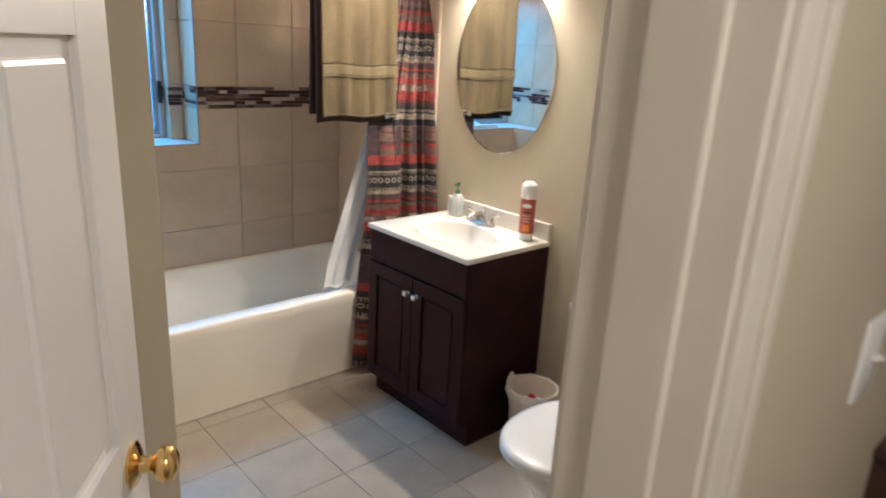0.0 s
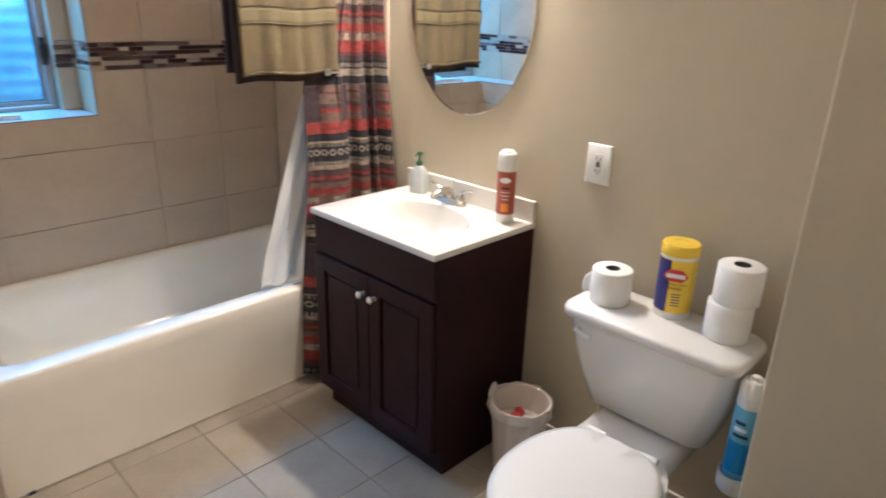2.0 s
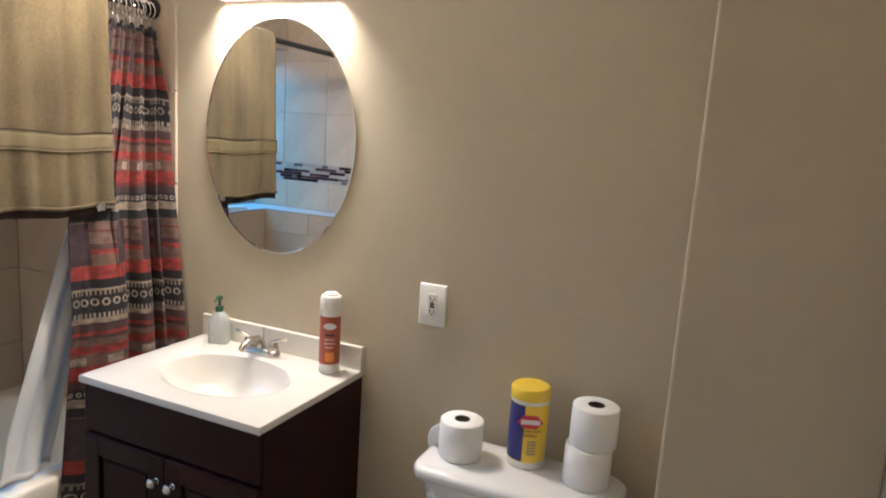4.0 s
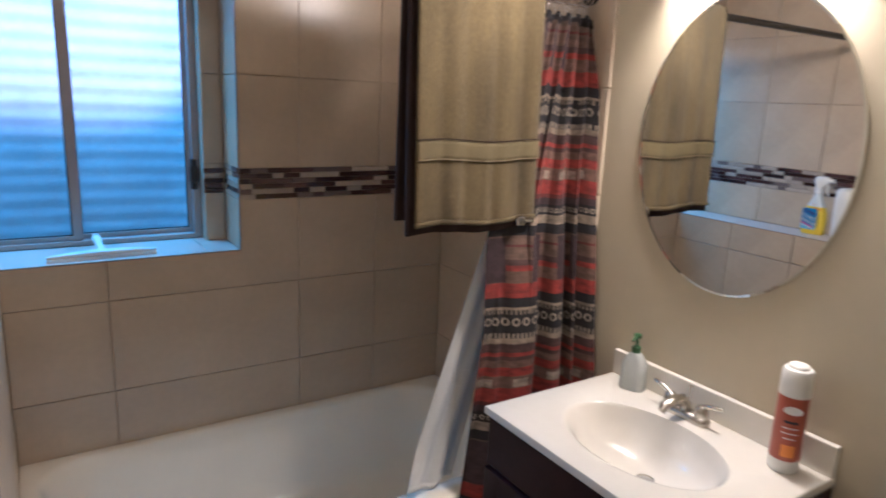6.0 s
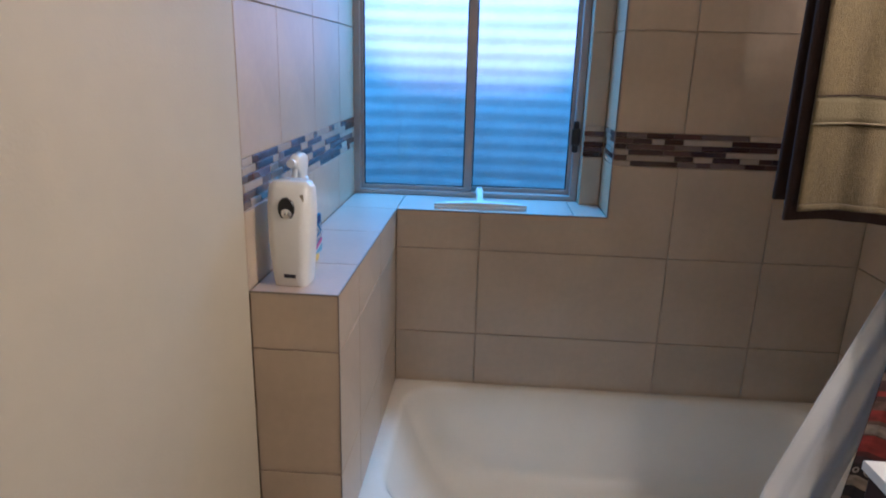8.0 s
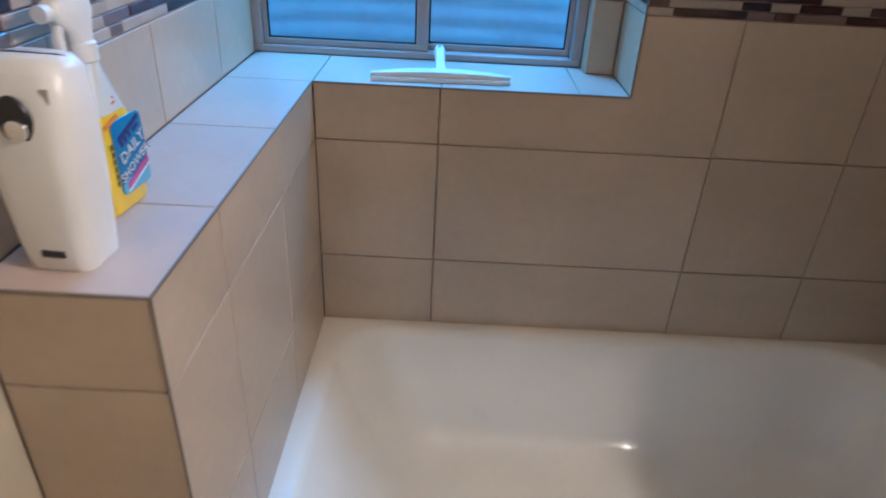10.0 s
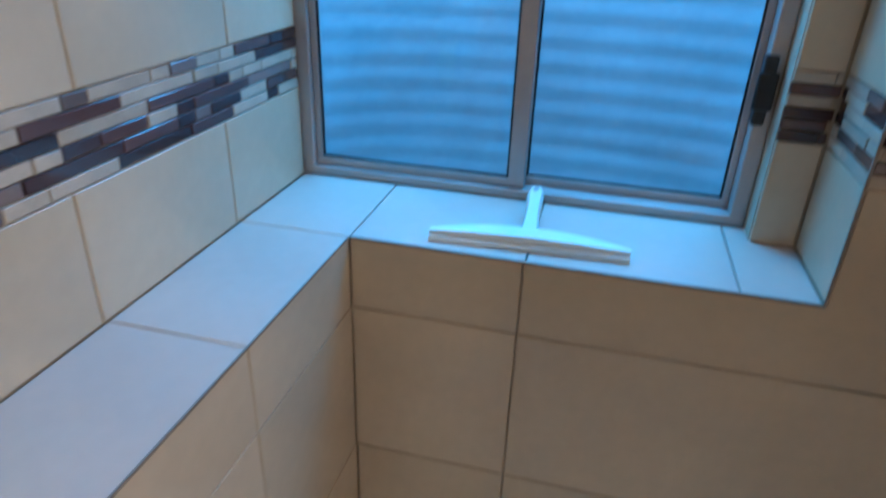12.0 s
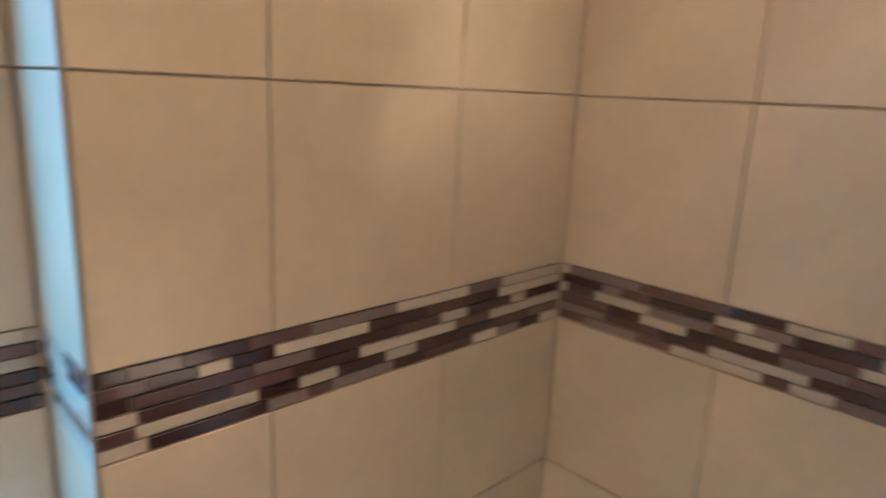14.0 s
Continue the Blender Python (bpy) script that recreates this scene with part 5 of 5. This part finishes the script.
def hall_chest():
    t = thing("hall_cabinet", -0.53, -3.14, FL - 0.002, label="dark brown wooden cabinet in the hall", category="cabinet")
    part("body", box(-0.33, 0.33, -0.10, 0.105, 0.06, 0.93, 0.004), M_DWOOD, t)
    part("top", box(-0.345, 0.345, -0.115, 0.106, 0.93, 0.95, 0.004), M_DWOOD, t)
    part("plinth", box(-0.32, 0.32, -0.09, 0.10, 0.0, 0.062), M_DWOOD, t)
    for x0, x1, kx in ((-0.322, -0.002, -0.03), (0.002, 0.322, 0.03)):
        d = part("door", box(x0, x1, -0.115, -0.1, 0.075, 0.915, 0.003), M_DWOOD, t)
        part("knob", moved(lathe([(0.006, 0), (0.006, 0.012), (0.012, 0.018), (0, 0.026)], 16), pose(kx, -0.115, 0.6, 90, 0, 0)), M_NICKEL, d, smooth=True)


hall_chest()


def hall_fill_lamp():
    # unseen lamp, added to light the hall wall, door and jambs
    t = thing("ceiling_lamp", -1.95, -3.9, CEIL, label="unseen round frosted hall ceiling lamp, added to light the hall", category="lamp")
    part("rim", lathe([(0.15, -0.001), (0.155, -0.02), (0.148, -0.03), (0.14, -0.03), (0.14, -0.001)], 32), M_NICKEL, t, smooth=True)
    part("diffuser", lathe([(0.139, -0.028), (0.12, -0.05), (0.07, -0.068), (0, -0.074)], 32), M_BULB, t, "lit frosted glass", smooth=True)
    lp = new("hall_fill_light", bpy.data.lights.new("hall_fill_light", "AREA"))
    lp.data.shape, lp.data.size, lp.data.energy, lp.data.color = "DISK", 0.26, HALL_POWER, (1.0, 0.76, 0.50)
    lp.matrix_world = pose(-1.95, -3.9, CEIL - 0.08)


hall_fill_lamp()

# ---------------- tiles and mosaic: pieces of the setting ----------------
GAP, TH = 0.0028, 0.008
tile_meshes = {}


def tile(parent, mat, axis, sign, plane, a0, a1, b0, b1, name="tile", gap=GAP, th=TH, bev=0.0012):
    """One tile with its face in the plane axis = plane, facing sign along it; a and b run along the other two axes."""
    a0, a1, b0, b1 = a0 + gap / 2, a1 - gap / 2, b0 + gap / 2, b1 - gap / 2
    if a1 - a0 < 0.004 or b1 - b0 < 0.004:
        return None
    key = (mat.name, axis, sign, round(a1 - a0, 4), round(b1 - b0, 4), th)
    if key not in tile_meshes:
        w, h = (a1 - a0) / 2, (b1 - b0) / 2
        ring = lambda d, t: [(-w + d, -h + d, t), (w - d, -h + d, t), (w - d, h - d, t), (-w + d, h - d, t)]
        bm = loft([ring(0, -th * sign), ring(0, -bev * sign), ring(bev, 0)])
        order = {"x": lambda p: (p[2], p[0], p[1]), "y": lambda p: (p[0], p[2], p[1]), "z": lambda p: (p[0], p[1], p[2])}[axis]
        for v in bm.verts:
            v.co = Vector(order(v.co))
        tile_meshes[key] = mesh_of(bm, name, mat)
    ob = new(name, tile_meshes[key])
    a, b = (a0 + a1) / 2, (b0 + b1) / 2
    ob.location = {"x": (plane, a, b), "y": (a, plane, b), "z": (a, b, plane)}[axis]
    ob.parent = parent
    return ob


def tiled(parent, mat, axis, sign, plane, a_edges, b_edges):
    for a0, a1 in zip(a_edges, a_edges[1:]):
        for b0, b1 in zip(b_edges, b_edges[1:]):
            tile(parent, mat, axis, sign, plane, a0, a1, b0, b1)


rng = random.Random(5)


def mosaic(parent, axis, sign, plane, a0, a1, weights=(0.27, 0.27, 0.14, 0.32), z0=TILE_Z[3], z1=TILE_Z[4]):
    """Rows of thin glass and stone strips of uneven length."""
    rows = 6
    h = (z1 - z0) / rows
    for r in range(rows):
        a = a0 - rng.uniform(0, 0.05)
        prev = -1
        while a < a1:
            ln = rng.choice((0.04, 0.06, 0.085, 0.11, 0.15))
            k = rng.choices((0, 1, 2, 3), weights)[0]
            if k == prev and k < 3:
                k = (k + 1) % 4
            prev = k
            lo, hi = max(a, a0), min(a + ln, a1)
            if hi - lo > 0.008:
                tile(parent, MOSAIC[k], axis, sign, plane - 0.0015 * sign * rng.choice((0, 0, 1)), lo, hi, z0 + r * h, z0 + (r + 1) * h, "mosaic_tile", 0.002, 0.006, 0.0008)
            a += ln


# window wall below the sill and right of the window
low = [XTUB, -1.240, -0.612, -0.303, 0.0]
tiled(wall_window, M_TILE, "y", -1, 0.0, low, [0.37, 0.572, 0.878])
tile(wall_window, M_TILE, "y", -1, 0.0, XTUB, -1.240, 0.878, ZSILL - 0.001)


def corner_tile(parent, x0, x1, xc, z0, zc, z1):
    """One tile cut round the lower corner of the window opening."""
    g, b = GAP / 2, 0.0012
    ring = lambda d, y: [(x0 + g + d, y, z0 + g + d), (x1 - g - d, y, z0 + g + d), (x1 - g - d, y, z1 - g - d), (xc + g + d, y, z1 - g - d), (xc + g + d, y, zc - g - d), (x0 + g + d, y, zc - g - d)]
    ob = new("tile", mesh_of(loft([ring(0, TH), ring(0, b), ring(b, 0)]), "tile", M_TILE))
    ob.parent = parent


corner_tile(wall_window, -1.240, -0.612, -0.82, 0.878, ZSILL - 0.001, 1.183)
for a0, a1 in ((-0.612, -0.303), (-0.303, 0.0)):
    tile(wall_window, M_TILE, "y", -1, 0.0, a0, a1, 0.878, 1.183)
tiled(wall_window, M_TILE, "y", -1, 0.0, [-0.82, -0.608, -0.294, 0.0], TILE_Z[4:7] + [CEIL])
mosaic(wall_window, "y", -1, 0.0, -0.82, 0.0)
# right reveal of the window and the narrow return beside the frame
for z0, z1 in ((ZSILL, 1.183), (1.290, 1.598), (1.598, 1.910)):
    tile(wall_window, M_TILE, "x", -1, -0.822, 0.002, 0.188, z0, z1)
    tile(wall_window, M_TILE, "y", -1, 0.188, -0.893, -0.824, z0, z1)
mosaic(wall_window, "x", -1, -0.822, 0.002, 0.188)
mosaic(wall_window, "y", -1, 0.188, -0.893, -0.824)
# end wall of the bathtub
ends = [-0.83, -0.62, -0.309, 0.0]
tiled(wall_tub_end, M_TILE, "x", -1, 0.0, ends, [0.37, 0.572, 0.878, 1.183])
tiled(wall_tub_end, M_TILE, "x", -1, 0.0, ends, TILE_Z[4:7] + [CEIL])
tile(wall_tub_end, M_TILE, "x", -1, 0.0, -0.83, -0.788, FL, 0.37)
mosaic(wall_tub_end, "x", -1, 0.0, -0.83, 0.0)
for z0, z1 in ((FL, 0.262), (0.262, 0.572), (0.572, 0.878), (0.878, 1.183), (1.183, 1.290), (1.290, 1.598), (1.598, 1.910), (1.910, CEIL)):
    tile(wall_tub_end, M_EDGETILE, "x", -1, -0.007, -0.862, -0.829, z0, z1, "edge_tile", 0.003, 0.0068, 0.004)
# wall over the ledge, up to the window
side = [YLEDGE, -0.638, -0.325, -0.012, YW - 0.002]
tiled(wall_ledge_side, M_TILE, "x", 1, XL, side, [ZSILL, 1.183])
tiled(wall_ledge_side, M_TILE, "x", 1, XL, [YLEDGE, -0.60, -0.29, 0.02, YW - 0.002], TILE_Z[4:7] + [CEIL])
mosaic(wall_ledge_side, "x", 1, XL, YLEDGE, YW - 0.002, (0.26, 0.10, 0.24, 0.40))
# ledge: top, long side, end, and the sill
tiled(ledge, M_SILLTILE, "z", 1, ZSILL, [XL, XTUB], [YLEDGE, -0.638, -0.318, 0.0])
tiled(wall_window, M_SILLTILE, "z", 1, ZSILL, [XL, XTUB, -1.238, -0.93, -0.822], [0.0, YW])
tiled(ledge, M_TILE, "x", 1, XTUB, [YLEDGE, -0.638, -0.318, 0.0], [0.37, 0.572, 0.878, ZSILL - 0.001])
tiled(ledge, M_TILE, "y", -1, YLEDGE, [XL, XTUB], [FL, 0.262, 0.572, 0.878, ZSILL - 0.001])
# floor
fx = [-2.715, -2.41, -2.11, -1.81, -1.51, -1.21, -0.91, -0.61, -0.31, 0.0]
fy = [-2.975, -2.675, -2.37, -2.07, -1.77, -1.47, -1.165, -0.865, -0.565]
for a0, a1 in zip(fx, fx[1:]):
    for b0, b1 in zip(fy, fy[1:]):
        if a1 < XL + 0.05 and b0 > LEND - 0.05:
            continue
        tile(floor, M_FLOORTILE, "z", 1, FL, a0, a1, b0, b1, "floor_tile", 0.0024, 0.006)
